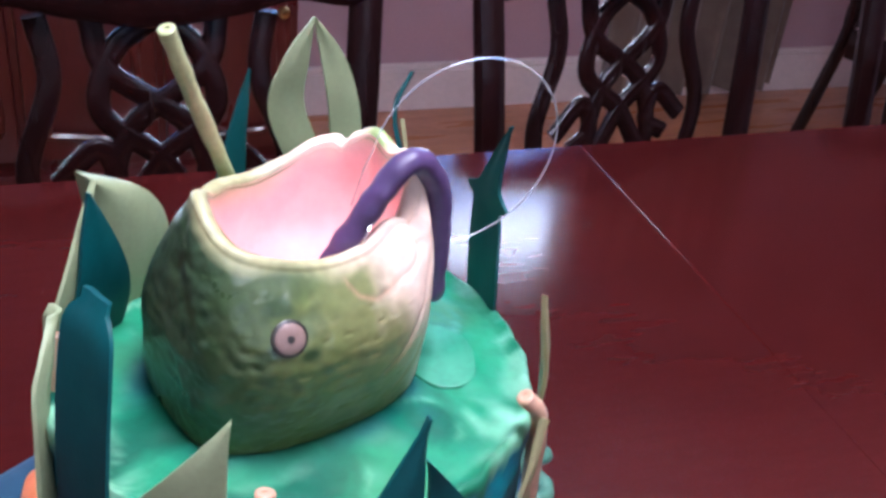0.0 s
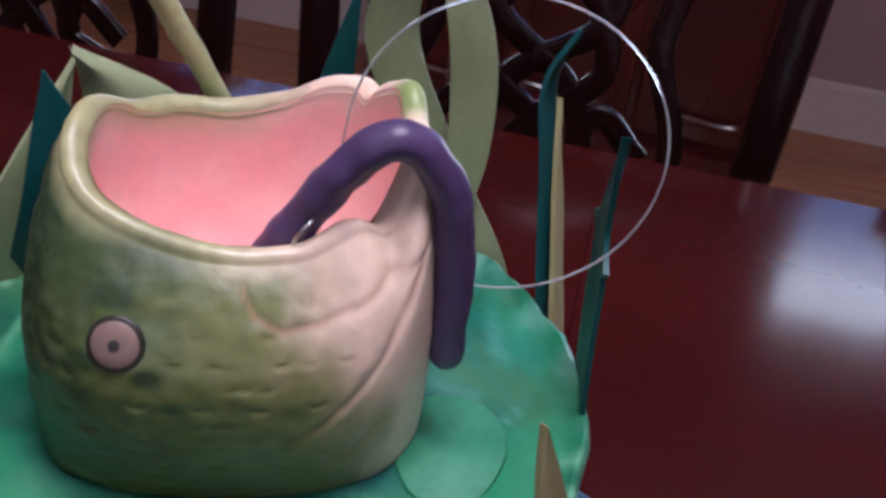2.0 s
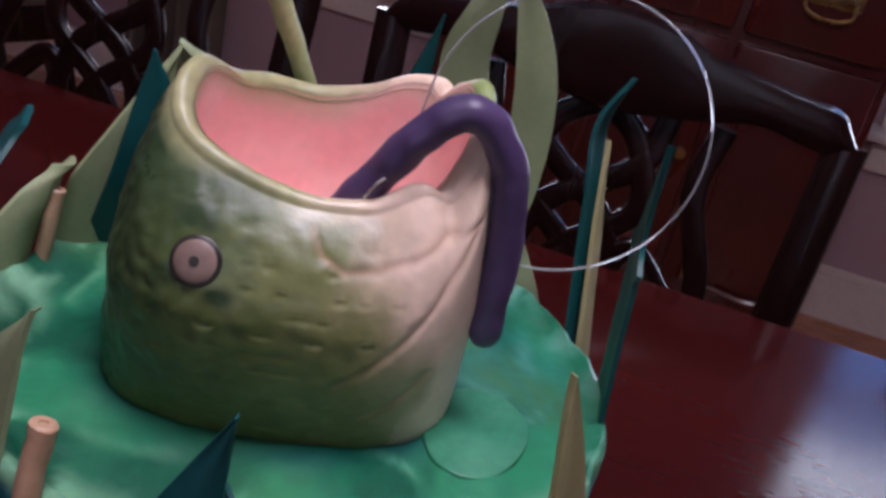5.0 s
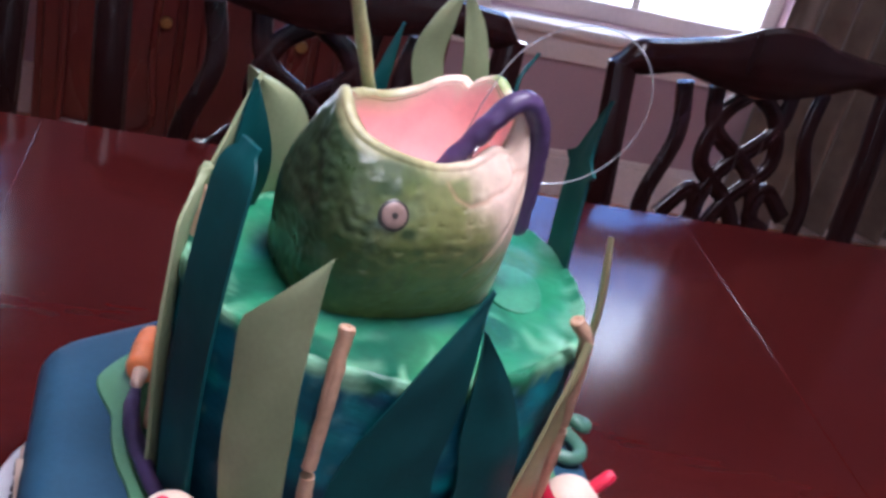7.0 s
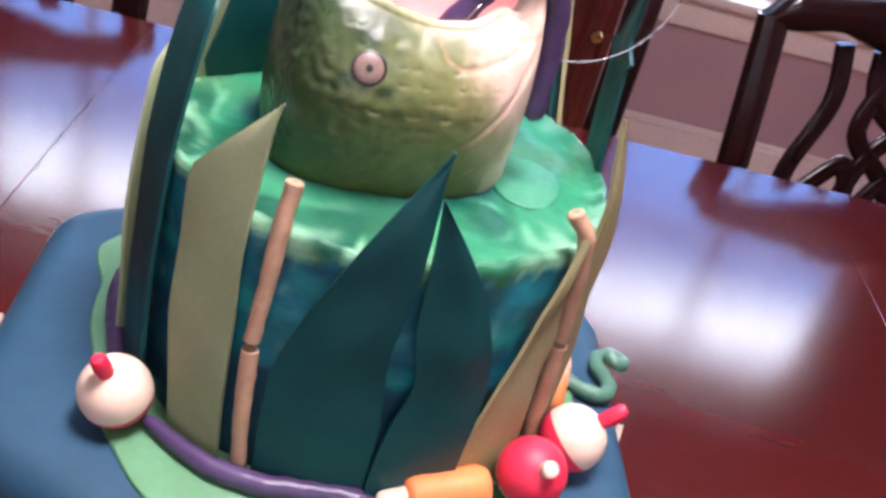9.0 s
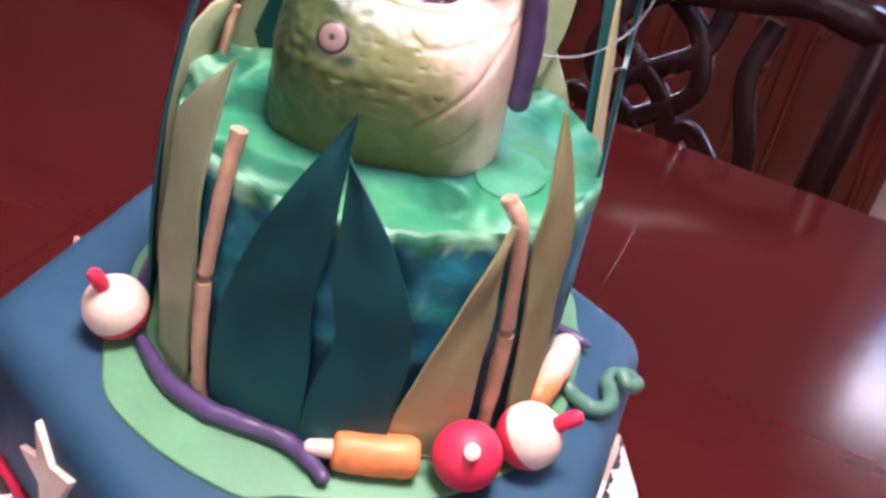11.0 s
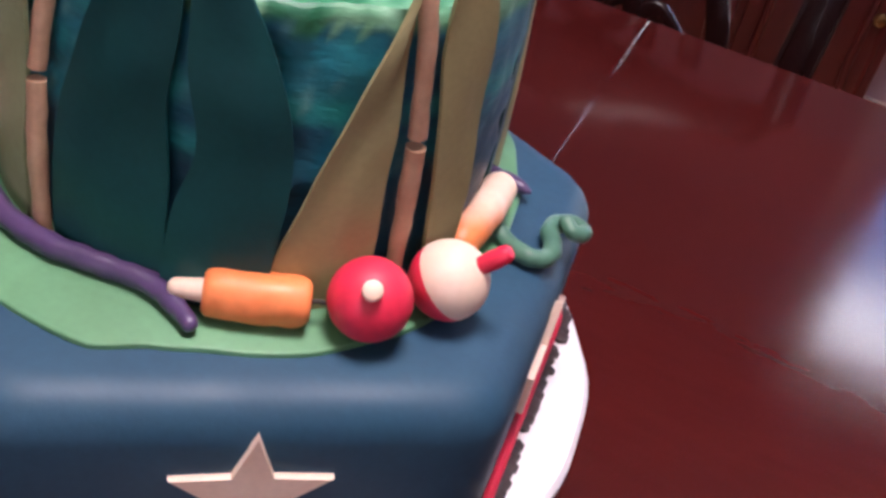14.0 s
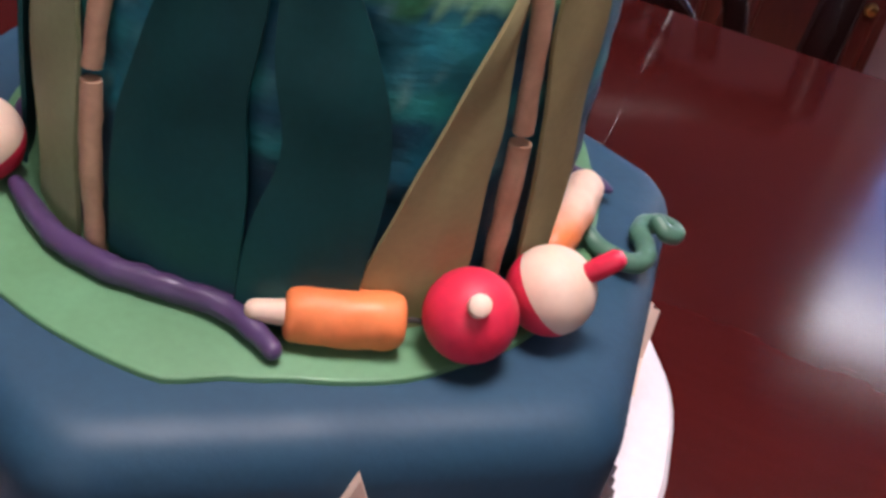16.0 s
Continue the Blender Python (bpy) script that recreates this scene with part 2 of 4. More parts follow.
def lathe(bm, profile, segments=48, m=Matrix()):
    """Turns (radius, height) rows round z; rows of radius 0 close it."""
    rings = []
    for r, z in profile:
        if r < 1e-6:
            rings.append([bm.verts.new(m @ Vector((0, 0, z)))])
        else:
            rings.append([bm.verts.new(m @ Vector((r * math.cos(2 * math.pi * k / segments), r * math.sin(2 * math.pi * k / segments), z))) for k in range(segments)])
    for a, b in zip(rings, rings[1:]):
        for k in range(segments):
            j = (k + 1) % segments
            if len(a) == 1 and len(b) > 1:
                bm.faces.new((a[0], b[j], b[k]))
            elif len(b) == 1 and len(a) > 1:
                bm.faces.new((a[k], a[j], b[0]))
            elif len(a) > 1:
                bm.faces.new((a[k], a[j], b[j], b[k]))
    return bm


def prism(outline, z0, z1, bevel=0.0):
    """A flat plate with the outline given, from z0 to z1, its upper edge softened."""
    bm, n = bmesh.new(), len(outline)
    mid = Vector((sum(p[0] for p in outline) / n, sum(p[1] for p in outline) / n))
    rows = [(1.0, z0), (1.0, z1 - bevel)]
    if bevel:
        size = max(math.dist(p, mid) for p in outline)
        rows += [(1 - bevel * (1 - math.cos(a)) / size, z1 - bevel + bevel * math.sin(a)) for a in (0.5, 1.0, 1.57)]
    rings = [[bm.verts.new((mid.x + (x - mid.x) * s, mid.y + (y - mid.y) * s, z)) for x, y in outline] for s, z in rows]
    for a, b in zip(rings, rings[1:]):
        for k in range(n):
            bm.faces.new((a[k], a[(k + 1) % n], b[(k + 1) % n], b[k]))
    bm.faces.new(rings[0][::-1])
    bm.faces.new(rings[-1])
    return bm


# ---------------------------------------------------------------- room
def wall_with_openings(name, u0, u1, v0, v1, holes, label, sill=SILL, head=HEAD):
    bm = bmesh.new()
    edge = u0
    for a, b in sorted(holes):
        box(bm, edge, a, v0, v1, 0, CEIL)
        box(bm, a, b, v0, v1, 0, sill)
        box(bm, a, b, v0, v1, head, CEIL)
        edge = b
    box(bm, edge, u1, v0, v1, 0, CEIL)
    return tagged(part(name, bm, WALL_PAINT, smooth=0, m=ROOM), label, "wall", kind="structure")


wall_with_openings("wall_north", SIDE_L - 0.15, SIDE_R + 0.15, WALL_V, WALL_V + 0.15, WINDOWS, "mauve painted dining room wall with two windows")
wall_with_openings("wall_south", SIDE_L - 0.15, SIDE_R + 0.15, BACK_V - 0.15, BACK_V, REAR, "unseen mauve painted wall with an added high wide window", REAR_SILL, REAR_HEAD)
tagged(part("wall_west", boxed(SIDE_L - 0.15, SIDE_L, BACK_V, WALL_V, 0, CEIL), WALL_PAINT, smooth=0, m=ROOM), "plain mauve painted side wall", "wall", kind="structure")
tagged(part("wall_east", boxed(SIDE_R, SIDE_R + 0.15, BACK_V, WALL_V, 0, CEIL), WALL_PAINT, smooth=0, m=ROOM), "plain mauve painted side wall", "wall", kind="structure")
tagged(part("ceiling", boxed(SIDE_L - 0.15, SIDE_R + 0.15, BACK_V - 0.15, WALL_V + 0.15, CEIL, CEIL + 0.1), CEIL_PAINT, smooth=0, m=ROOM), "plain white painted ceiling", "ceiling", kind="structure")
tagged(part("floor", boxed(SIDE_L - 0.15, SIDE_R + 0.15, BACK_V - 0.15, WALL_V + 0.15, -0.12, -0.012), FLOOR_WOOD, smooth=0, m=ROOM), "orange brown oak strip floor", "floor", kind="structure")

for u0, u1 in ((SIDE_L, SIDE_R),):
    bm = boxed(u0, u1, WALL_V - 0.018, WALL_V - 0.002, -0.01, 0.105)
    box(bm, u0, u1, WALL_V - 0.013, WALL_V - 0.002, 0.105, 0.125, 0.005)
    tagged(part("baseboard", bm, TRIM, m=ROOM), "white painted baseboard along the wall", "baseboard", kind="structure")


def window(name, a, b, v, inward, SILL=SILL, HEAD=HEAD):
    w = thing(name, "tall white sash window with bright daylight outside", "window", m=ROOM, kind="structure")
    s = inward
    lo, hi = min(v, v + s * 0.022), max(v, v + s * 0.022)
    bm = bmesh.new()
    box(bm, a - 0.09, a, lo, hi, SILL, HEAD + 0.09, 0.006)
    box(bm, b, b + 0.09, lo, hi, SILL, HEAD + 0.09, 0.006)
    box(bm, a, b, lo, hi, HEAD, HEAD + 0.09, 0.006)
    part("window_casing", bm, TRIM, w)
    part("window_sill", boxed(a - 0.12, b + 0.12, min(v - s * 0.03, v + s * 0.06), max(v - s * 0.03, v + s * 0.06), SILL - 0.028, SILL, 0.008), TRIM, w)
    part("window_apron", boxed(a - 0.09, b + 0.09, lo, hi, SILL - 0.105, SILL - 0.028, 0.006), TRIM, w)
    inner = v - s * 0.07
    mid = (SILL + HEAD) / 2
    for z0, z1 in ((SILL, mid), (mid, HEAD)):
        bm = bmesh.new()
        for x0, x1, y0, y1 in ((a, a + 0.045, z0, z1), (b - 0.045, b, z0, z1), (a + 0.045, b - 0.045, z0, z0 + 0.05), (a + 0.045, b - 0.045, z1 - 0.045, z1)):
            box(bm, x0, x1, inner - 0.018, inner + 0.018, y0, y1, 0.004)
        c = (a + b) / 2
        box(bm, c - 0.011, c + 0.011, inner - 0.012, inner + 0.012, z0 + 0.05, z1 - 0.045)
        zz = (z0 + z1) / 2
        box(bm, a + 0.045, c - 0.011, inner - 0.012, inner + 0.012, zz - 0.011, zz + 0.011)
        box(bm, c + 0.011, b - 0.045, inner - 0.012, inner + 0.012, zz - 0.011, zz + 0.011)
        sash = part("sash", bm, TRIM, w)
        pane = part("pane", boxed(a + 0.045, b - 0.045, inner - 0.002, inner + 0.002, z0 + 0.05, z1 - 0.045), GLASS, sash, smooth=0)
        pane.visible_shadow = False


for i, (a, b) in enumerate(WINDOWS):
    window(f"window_{i + 1}", a, b, WALL_V, -1)
# unseen window, added only to frame the rear fill lamp
window("window_3", *REAR[0], BACK_V, 1, REAR_SILL, REAR_HEAD)
for a, b in WINDOWS:
    bm = bmesh.new()
    n, rows = 72, 6
    for off in (0.0, 0.004):
        grid = []
        for i in range(n + 1):
            q = i / n
            low = 2.05 + 0.110 * math.sin(q * math.pi) ** 0.7 + 0.02 * abs(math.sin(q * math.pi * 5))
            grid.append([bm.verts.new((a - 0.08 + (b - a + 0.16) * q, WALL_V - 0.10 + off + 0.010 * math.sin(q * 60), low + (2.34 - low) * j / rows)) for j in range(rows + 1)])
        for i in range(n):
            for j in range(rows):
                bm.faces.new((grid[i][j], grid[i + 1][j], grid[i + 1][j + 1], grid[i][j + 1]))
    tagged(part("valance", bm, CURTAIN, m=ROOM), "arched grey brown valance over a window", "curtain")
for v in (WALL_V + 0.7,):
    tagged(part("backdrop", boxed(-3.2, 3.4, min(v, v + 0.01), max(v, v + 0.01), -0.1, 3.2), OUTSIDE, smooth=0, m=ROOM), "bright hazy daylight outside the windows", "backdrop", kind="structure")


def curtain(u0, u1, label):
    bm, cols, rows = bmesh.new(), 90, 14
    sheets = []
    for off in (0, 0.004):
        grid = []
        for i in range(cols + 1):
            s = i / cols
            col = []
            for j in range(rows + 1):
                t = j / rows
                fold = 0.028 * math.sin(s * 40 + 0.7 * math.sin(t * 3)) * (0.5 + 0.5 * (1 - t)) + 0.008 * noise.noise((s * 9, t * 3, u0))
                col.append(bm.verts.new((u0 + (u1 - u0) * s, WALL_V - 0.075 + fold + off, 0.03 + 2.27 * t)))
            grid.append(col)
        for i in range(cols):
            for j in range(rows):
                bm.faces.new((grid[i][j], grid[i + 1][j], grid[i + 1][j + 1], grid[i][j + 1]))
        sheets.append(grid)
    return tagged(part("curtain", bm, CURTAIN, m=ROOM), label, "curtain")


curtain(-1.36, -1.09, "grey brown folded floor-length curtain beside a window")
curtain(1.36, 1.95, "grey brown folded floor-length curtain beside a window")


# ---------------------------------------------------------------- unseen pendant lamp, added over the table to carry the top light
lamp_ob = thing("added_pendant_lamp", "unseen brass pendant lamp added over the table as top light", "lamp", m=Matrix.Translation(ADDED_LAMP))
part("shade", lathe(bmesh.new(), [(0.19, 0.0), (0.192, 0.002), (0.16, 0.11), (0.05, 0.17), (0.048, 0.168), (0.157, 0.108), (0.188, 0.001)], 48), BRASS, lamp_ob)
part("rod", lathe(bmesh.new(), [(0.006, 0.16), (0.006, CEIL - ADDED_LAMP.z - 0.03), (0.05, CEIL - ADDED_LAMP.z - 0.02), (0.05, CEIL - ADDED_LAMP.z)], 20), BRASS, lamp_ob)


# ---------------------------------------------------------------- sideboard
def sideboard(u0, u1, v0, v1):
    cab = thing("sideboard", "dark red mahogany sideboard with arched panel doors against the wall", "sideboard", m=ROOM)
    part("carcass", boxed(u0 + 0.02, u1 - 0.02, v0 + 0.02, v1, 0.10, 0.90, 0.004), CABINET_WOOD, cab)
    part("top", boxed(u0 - 0.01, u1 + 0.01, v0 - 0.02, v1, 0.90, 0.93, 0.010, 3), CABINET_WOOD, cab)
    part("plinth", boxed(u0, u1, v0, v1, 0, 0.10, 0.012), CABINET_WOOD, cab)
    n, w = 3, (u1 - u0 - 0.06) / 3
    for i in range(n):
        a = u0 + 0.03 + i * w
        b = a + w
        drawer = part("drawer", boxed(a + 0.008, b - 0.008, v0 - 0.002, v0 + 0.03, 0.70, 0.88, 0.008), CABINET_WOOD, cab)
        c = (a + b) / 2
        bm = tubed([(c - 0.045, v0 - 0.004, 0.80), (c - 0.04, v0 - 0.022, 0.775), (c, v0 - 0.026, 0.765), (c + 0.04, v0 - 0.022, 0.775), (c + 0.045, v0 - 0.004, 0.80)], 0.004, sides=8)
        box(bm, c - 0.055, c + 0.055, v0 - 0.006, v0 - 0.002, 0.785, 0.815, 0.002)
        part("drawer_pull", bm, BRASS, drawer, "brass bail pull")
        door = part("door", boxed(a + 0.008, b - 0.008, v0 - 0.002, v0 + 0.03, 0.13, 0.68, 0.006), CABINET_WOOD, cab)
        x0, x1 = a + 0.05, b - 0.05
        arch = [(x0, v0 - 0.008, 0.19), (x0, v0 - 0.008, 0.36), (x0, v0 - 0.008, 0.53)]
        arch += [(x0 + (x1 - x0) * s, v0 - 0.008, 0.53 + 0.055 * math.sin(math.pi * s) ** 2 + (0.02 if 0.15 < s < 0.85 else 0)) for s in (0.1, 0.2, 0.35, 0.5, 0.65, 0.8, 0.9)]
        arch += [(x1, v0 - 0.008, 0.53), (x1, v0 - 0.008, 0.36), (x1, v0 - 0.008, 0.19), (x0, v0 - 0.008, 0.19)]
        part("panel_moulding", tubed(arch, 0.009, 6, sides=8), CABINET_WOOD, door)
        knob = lathe(bmesh.new(), [(0, 0), (0.006, 0.002), (0.006, 0.014), (0.013, 0.020), (0.012, 0.028), (0, 0.031)], 16, Matrix.Translation((b - 0.03, v0 - 0.002, 0.45)) @ pose(0, 0, 0, 90))
        part("door_knob", knob, BRASS, door, "small brass knob")
    return cab


sideboard(-0.47, 0.43, 1.80, WALL_V - 0.03)


# ---------------------------------------------------------------- dining chairs
def strap(line, half, deep):
    """A flat sawn ribbon with rounded edges, broad in the plane of the chair's back."""
    bm, n, rings = bmesh.new(), len(line), []
    quarter = [(half - 0.0034, deep), (half - 0.0016, deep * 0.8), (half - 0.0004, deep * 0.4), (half, 0)]
    right = [(x, -y) for x, y in quarter] + quarter[-2::-1]
    section = right + [(-x, -y) for x, y in right]
    m = len(section)
    for i, p in enumerate(line):
        tan = (line[min(i + 1, n - 1)] - line[max(i - 1, 0)]).normalized()
        side = tan.cross(Vector((0, 1, 0))).normalized()
        rings.append([bm.verts.new(p + side * x + Vector((0, y, 0))) for x, y in section])
    for a, q in zip(rings, rings[1:]):
        for k in range(m):
            bm.faces.new((a[k], a[(k + 1) % m], q[(k + 1) % m], q[k]))
    bm.faces.new(rings[0][::-1])
    bm.faces.new(rings[-1])
    return bm


def dining_chair():
    """Carved chair; origin on the floor below the middle of its back, which faces away along +y."""
    c = thing("dining_chair", "dark mahogany dining chair with a pierced carved splat", "chair", "chairs round the table")
    lean = lambda z: 0.0 if z < 0.45 else 0.10 * ((z - 0.45) / 0.5) ** 1.3 - 0.03
    for s in (-1, 1):
        line = smooth_line([(s * 0.190, 0.05, 0.0), (s * 0.190, 0.0, 0.25), (s * 0.190, -0.03, 0.45), (s * 0.196, -0.01, 0.62), (s * 0.203, 0.012, 0.78), (s * 0.207, 0.03, 0.885)], 6)
        part("stile", tube(bmesh.new(), line, lambda t: 0.021 - 0.003 * t, 10, 0.75, axis=(0, 1, 0), round_ends=False), CHAIR_WOOD, c)
        leg = smooth_line([(s * 0.225, -0.44, 0.43), (s * 0.235, -0.465, 0.34), (s * 0.225, -0.45, 0.16), (s * 0.235, -0.468, 0.03), (s * 0.235, -0.475, 0.012)], 6)
        part("front_leg", tube(bmesh.new(), leg, lambda t: 0.034 - 0.018 * math.sin(min(1, t * 1.25) * 1.6) + (0.012 if t > 0.85 else 0), 12), CHAIR_WOOD, c)
    # serpentine crest rail with rounded ears
    bm, rows = bmesh.new(), []
    for i in range(49):
        s = -1 + 2 * i / 48
        top = 0.925 + 0.012 * math.cos(s * math.pi) + (0.012 if abs(s) < 0.35 else 0.0) * (1 - (s / 0.35) ** 2) - 0.030 * max(0, abs(s) - 0.9) / 0.1
        low = 0.872 - 0.014 * math.exp(-(s / 0.33) ** 2) + 0.010 * math.exp(-((abs(s) - 0.62) / 0.16) ** 2) + 0.010 * max(0, abs(s) - 0.9) / 0.1
        bow = 0.030 - 0.012 * (1 - s * s)
        ring = []
        for k in range(12):
            a = 2 * math.pi * k / 12
            zc, zr = (top + low) / 2, (top - low) / 2
            cz, cy = math.sin(a), math.cos(a)
            ring.append(bm.verts.new((s * 0.216, bow + 0.013 * math.copysign(abs(cy) ** 0.6, cy), zc + zr * math.copysign(abs(cz) ** 0.7, cz))))
        rows.append(ring)
    for a, b in zip(rows, rows[1:]):
        for k in range(12):
            bm.faces.new((a[k], a[(k + 1) % 12], b[(k + 1) % 12], b[k]))
    bm.faces.new(rows[0][::-1])
    bm.faces.new(rows[-1])
    part("crest_rail", bm, CHAIR_WOOD, c)
    # pierced splat: interlaced ribbons
    at = lambda u, z: (u, lean(z) * 0.6 + 0.008, z)
    for s in (-1, 1):
        for pts in ([(0.055, 0.47), (0.060, 0.53), (0.105, 0.62), (0.128, 0.71), (0.100, 0.80), (0.108, 0.866)],
                    [(0.030, 0.47), (0.020, 0.56), (-0.045, 0.66), (-0.030, 0.75), (0.045, 0.81), (0.060, 0.865)],
                    [(0.085, 0.62), (0.040, 0.66), (0.0, 0.72), (-0.055, 0.77), (-0.040, 0.83), (0.0, 0.862)],
                    [(0.100, 0.70), (0.060, 0.735), (0.045, 0.70), (0.075, 0.68)]):
            part("splat_ribbon", strap(smooth_line([at(s * u, z) for u, z in pts], 7), 0.0115, 0.0050), CHAIR_WOOD, c, smooth=70)
    part("shoe_rail", boxed(-0.185, 0.185, -0.045, -0.005, 0.425, 0.475, 0.008), CHAIR_WOOD, c)
    for y0, y1, x in ((-0.45, -0.42, 0.22), ):
        part("seat_rail", boxed(-x, x, y0, y1, 0.36, 0.43, 0.006), CHAIR_WOOD, c)
    for s in (-1, 1):
        part("side_rail", boxed(min(s * 0.19, s * 0.215), max(s * 0.19, s * 0.215), -0.42, -0.045, 0.36, 0.43, 0.006), CHAIR_WOOD, c)
    seat = boxed(-0.21, 0.21, -0.445, -0.05, 0.432, 0.480, 0.02, 4)
    part("seat", seat, UPHOLSTERY, c, "cream floral upholstered seat")
    return c


chair = dining_chair()
BACK_LINE = 0.645
chair.matrix_basis = ROOM @ pose(0.012, BACK_LINE, 0)
for u, dv, turn in ((-0.50, 0.02, 2), (0.558, 0.052, 14), (1.08, 0.05, 6)):
    copy_thing(chair, ROOM @ pose(u, BACK_LINE + dv, 0, 0, 0, turn))
for u, v, turn in ((-1.32, 1.72, 150), (1.86, 1.76, 205)):
    copy_thing(chair, ROOM @ pose(u, v, 0, 0, 0, turn + 180))


# ---------------------------------------------------------------- dining table
def dining_table():
    t = thing("dining_table", "polished dark red mahogany extending dining table", "table", m=ROOM)
    cuts, gap = (-1.05, -0.2335, 0.0845, 0.406, 1.40), 0.00004
    v0, v1 = -0.58, 0.527
    for a, b in zip(cuts, cuts[1:]):
        part("table_leaf", boxed(a + gap, b - gap, v0, v1, TABLE_Z - 0.026, TABLE_Z, 0.0005, 1), MAHOGANY, t, smooth=0)
    for v in (v0 + 0.04, v1 - 0.065):
        part("apron", boxed(-0.95, 1.30, v, v + 0.025, TABLE_Z - 0.105, TABLE_Z - 0.028, 0.004), MAHOGANY, t)
    for u in (-0.45, 0.80):
        part("pedestal", lathe(bmesh.new(), [(0, 0.2), (0.06, 0.2), (0.075, 0.26), (0.06, 0.34), (0.045, 0.42), (0.07, 0.5), (0.05, 0.58), (0.09, 0.66), (0.10, 0.67), (0, 0.67)], 28, Matrix.Translation((u, -0.02, 0))), MAHOGANY, t)
        for k in range(3):
            a = 2 * math.pi * k / 3 + 0.5
            d = Vector((math.cos(a), math.sin(a), 0))
            p = Vector((u, -0.02, 0))
            part("foot", tubed([p + d * 0.04 + Vector((0, 0, 0.27)), p + d * 0.16 + Vector((0, 0, 0.22)), p + d * 0.28 + Vector((0, 0, 0.08)), p + d * 0.36 + Vector((0, 0, 0.022))], lambda s: 0.034 - 0.012 * s, sides=10), MAHOGANY, t)
    return t


dining_table()

# ---------------------------------------------------------------- cake: board and hexagon tier
HEX = (-0.0088, -0.0036)


def hexagon(apothem, rounding, turn=-14.0, steps=7):
    out, R = [], (apothem - rounding) / math.cos(math.pi / 6)
    for k in range(6):
        corner = radians(turn + 30 + 60 * k)
        for i in range(steps):
            a = corner - math.pi / 6 + math.pi / 3 * i / (steps - 1)
            out.append((HEX[0] + R * math.cos(corner) + rounding * math.cos(a), HEX[1] + R * math.sin(corner) + rounding * math.sin(a)))
    return out


BOARD_TOP = TABLE_Z + 0.012
bm = lathe(bmesh.new(), [(0, TABLE_Z), (0.1725, TABLE_Z), (0.1760, TABLE_Z + 0.003), (0.1760, TABLE_Z + 0.009), (0.1735, BOARD_TOP), (0, BOARD_TOP)], 96)
for v in bm.verts:
    v.co.x += HEX[0]
    v.co.y += HEX[1]
    d = Vector((v.co.x - HEX[0], v.co.y - HEX[1]))
    if d.length > 0.1:
        k = 1 + 0.012 * noise.noise((d.x * 30, d.y * 30, 1.0))
        v.co.x, v.co.y = HEX[0] + d.x * k, HEX[1] + d.y * k
tagged(part("cake_board", bm, BOARD_WHITE), "round white cake board on the polished table", "cake board")

base = thing("base_tier", "hexagonal blue fondant cake tier with cream stars", "cake")
rows = [(0.0, BOARD_TOP), (0.0, BOARD_TOP + 0.02), (0.0, BOARD_TOP + 0.04), (0.0, BASE_Z - 0.017)]
rows += [(0.017 * (1 - math.cos(a)), BASE_Z - 0.017 + 0.017 * math.sin(a)) for a in (0.3, 0.6, 0.9, 1.2, 1.57)]
rows += [(0.035, BASE_Z), (0.06, BASE_Z), (0.09, BASE_Z)]
bm, rings = bmesh.new(), []
for inset, z in rows:
    ring = []
    for x, y in hexagon(0.1460 - inset, max(0.004, 0.026 - inset * 0.25)):
        w = 0.0010 * noise.noise((x * 25, y * 25, z * 25))
        ring.append(bm.verts.new((x * (1 + w * 4), y * (1 + w * 4), z + w * (0.6 if z > 0.8 else 0))))
    rings.append(ring)
for a, b in zip(rings, rings[1:]):
    for k in range(len(a)):
        bm.faces.new((a[k], a[(k + 1) % len(a)], b[(k + 1) % len(a)], b[k]))
bm.faces.new(rings[0][::-1])
bm.faces.new(rings[-1])
part("fondant_body", bm, BLUE, base, smooth=60)


def star(turn, z, size=0.0285, roll=0.0, side=0.0):
    """A flat five-pointed star on the hexagon's side that faces along turn."""
    pts = []
    for k in range(10):
        r = size if k % 2 == 0 else size * 0.42
        a = math.pi / 2 + math.pi * k / 5 + radians(roll)
        pts.append((side + r * math.cos(a), r * math.sin(a)))
    a = radians(turn)
    out = Vector((math.cos(a), math.sin(a), 0))
    across = Vector((-math.sin(a), math.cos(a), 0))
    m = Matrix.Identity(4)
    for i, axis in enumerate((across, Vector((0, 0, 1)), out)):
        m.col[i][:3] = axis
    m.translation = Vector((*HEX, z)) + out * 0.1457
    part("star", prism(pts, 0.0, 0.0032, 0.0008), CREAM, base, "cream fondant star", m=m)


for k in range(6):
    star(-74 + 60 * k, 0.8272, roll=(0, 5, 20, 8, -6, 24)[k], side=0.002 if k == 0 else 0.0)
ring = [Vector((x, y, BOARD_TOP + 0.0030)) for x, y in hexagon(0.1480, 0.028)]
part("red_border", tube(bmesh.new(), ring + [ring[0]], 0.0024, 10, round_ends=False), RED, base, "red fondant rope border")
bm, k = bmesh.new(), 0
ring = [Vector((x, y)) for x, y in hexagon(0.1514, 0.03)]
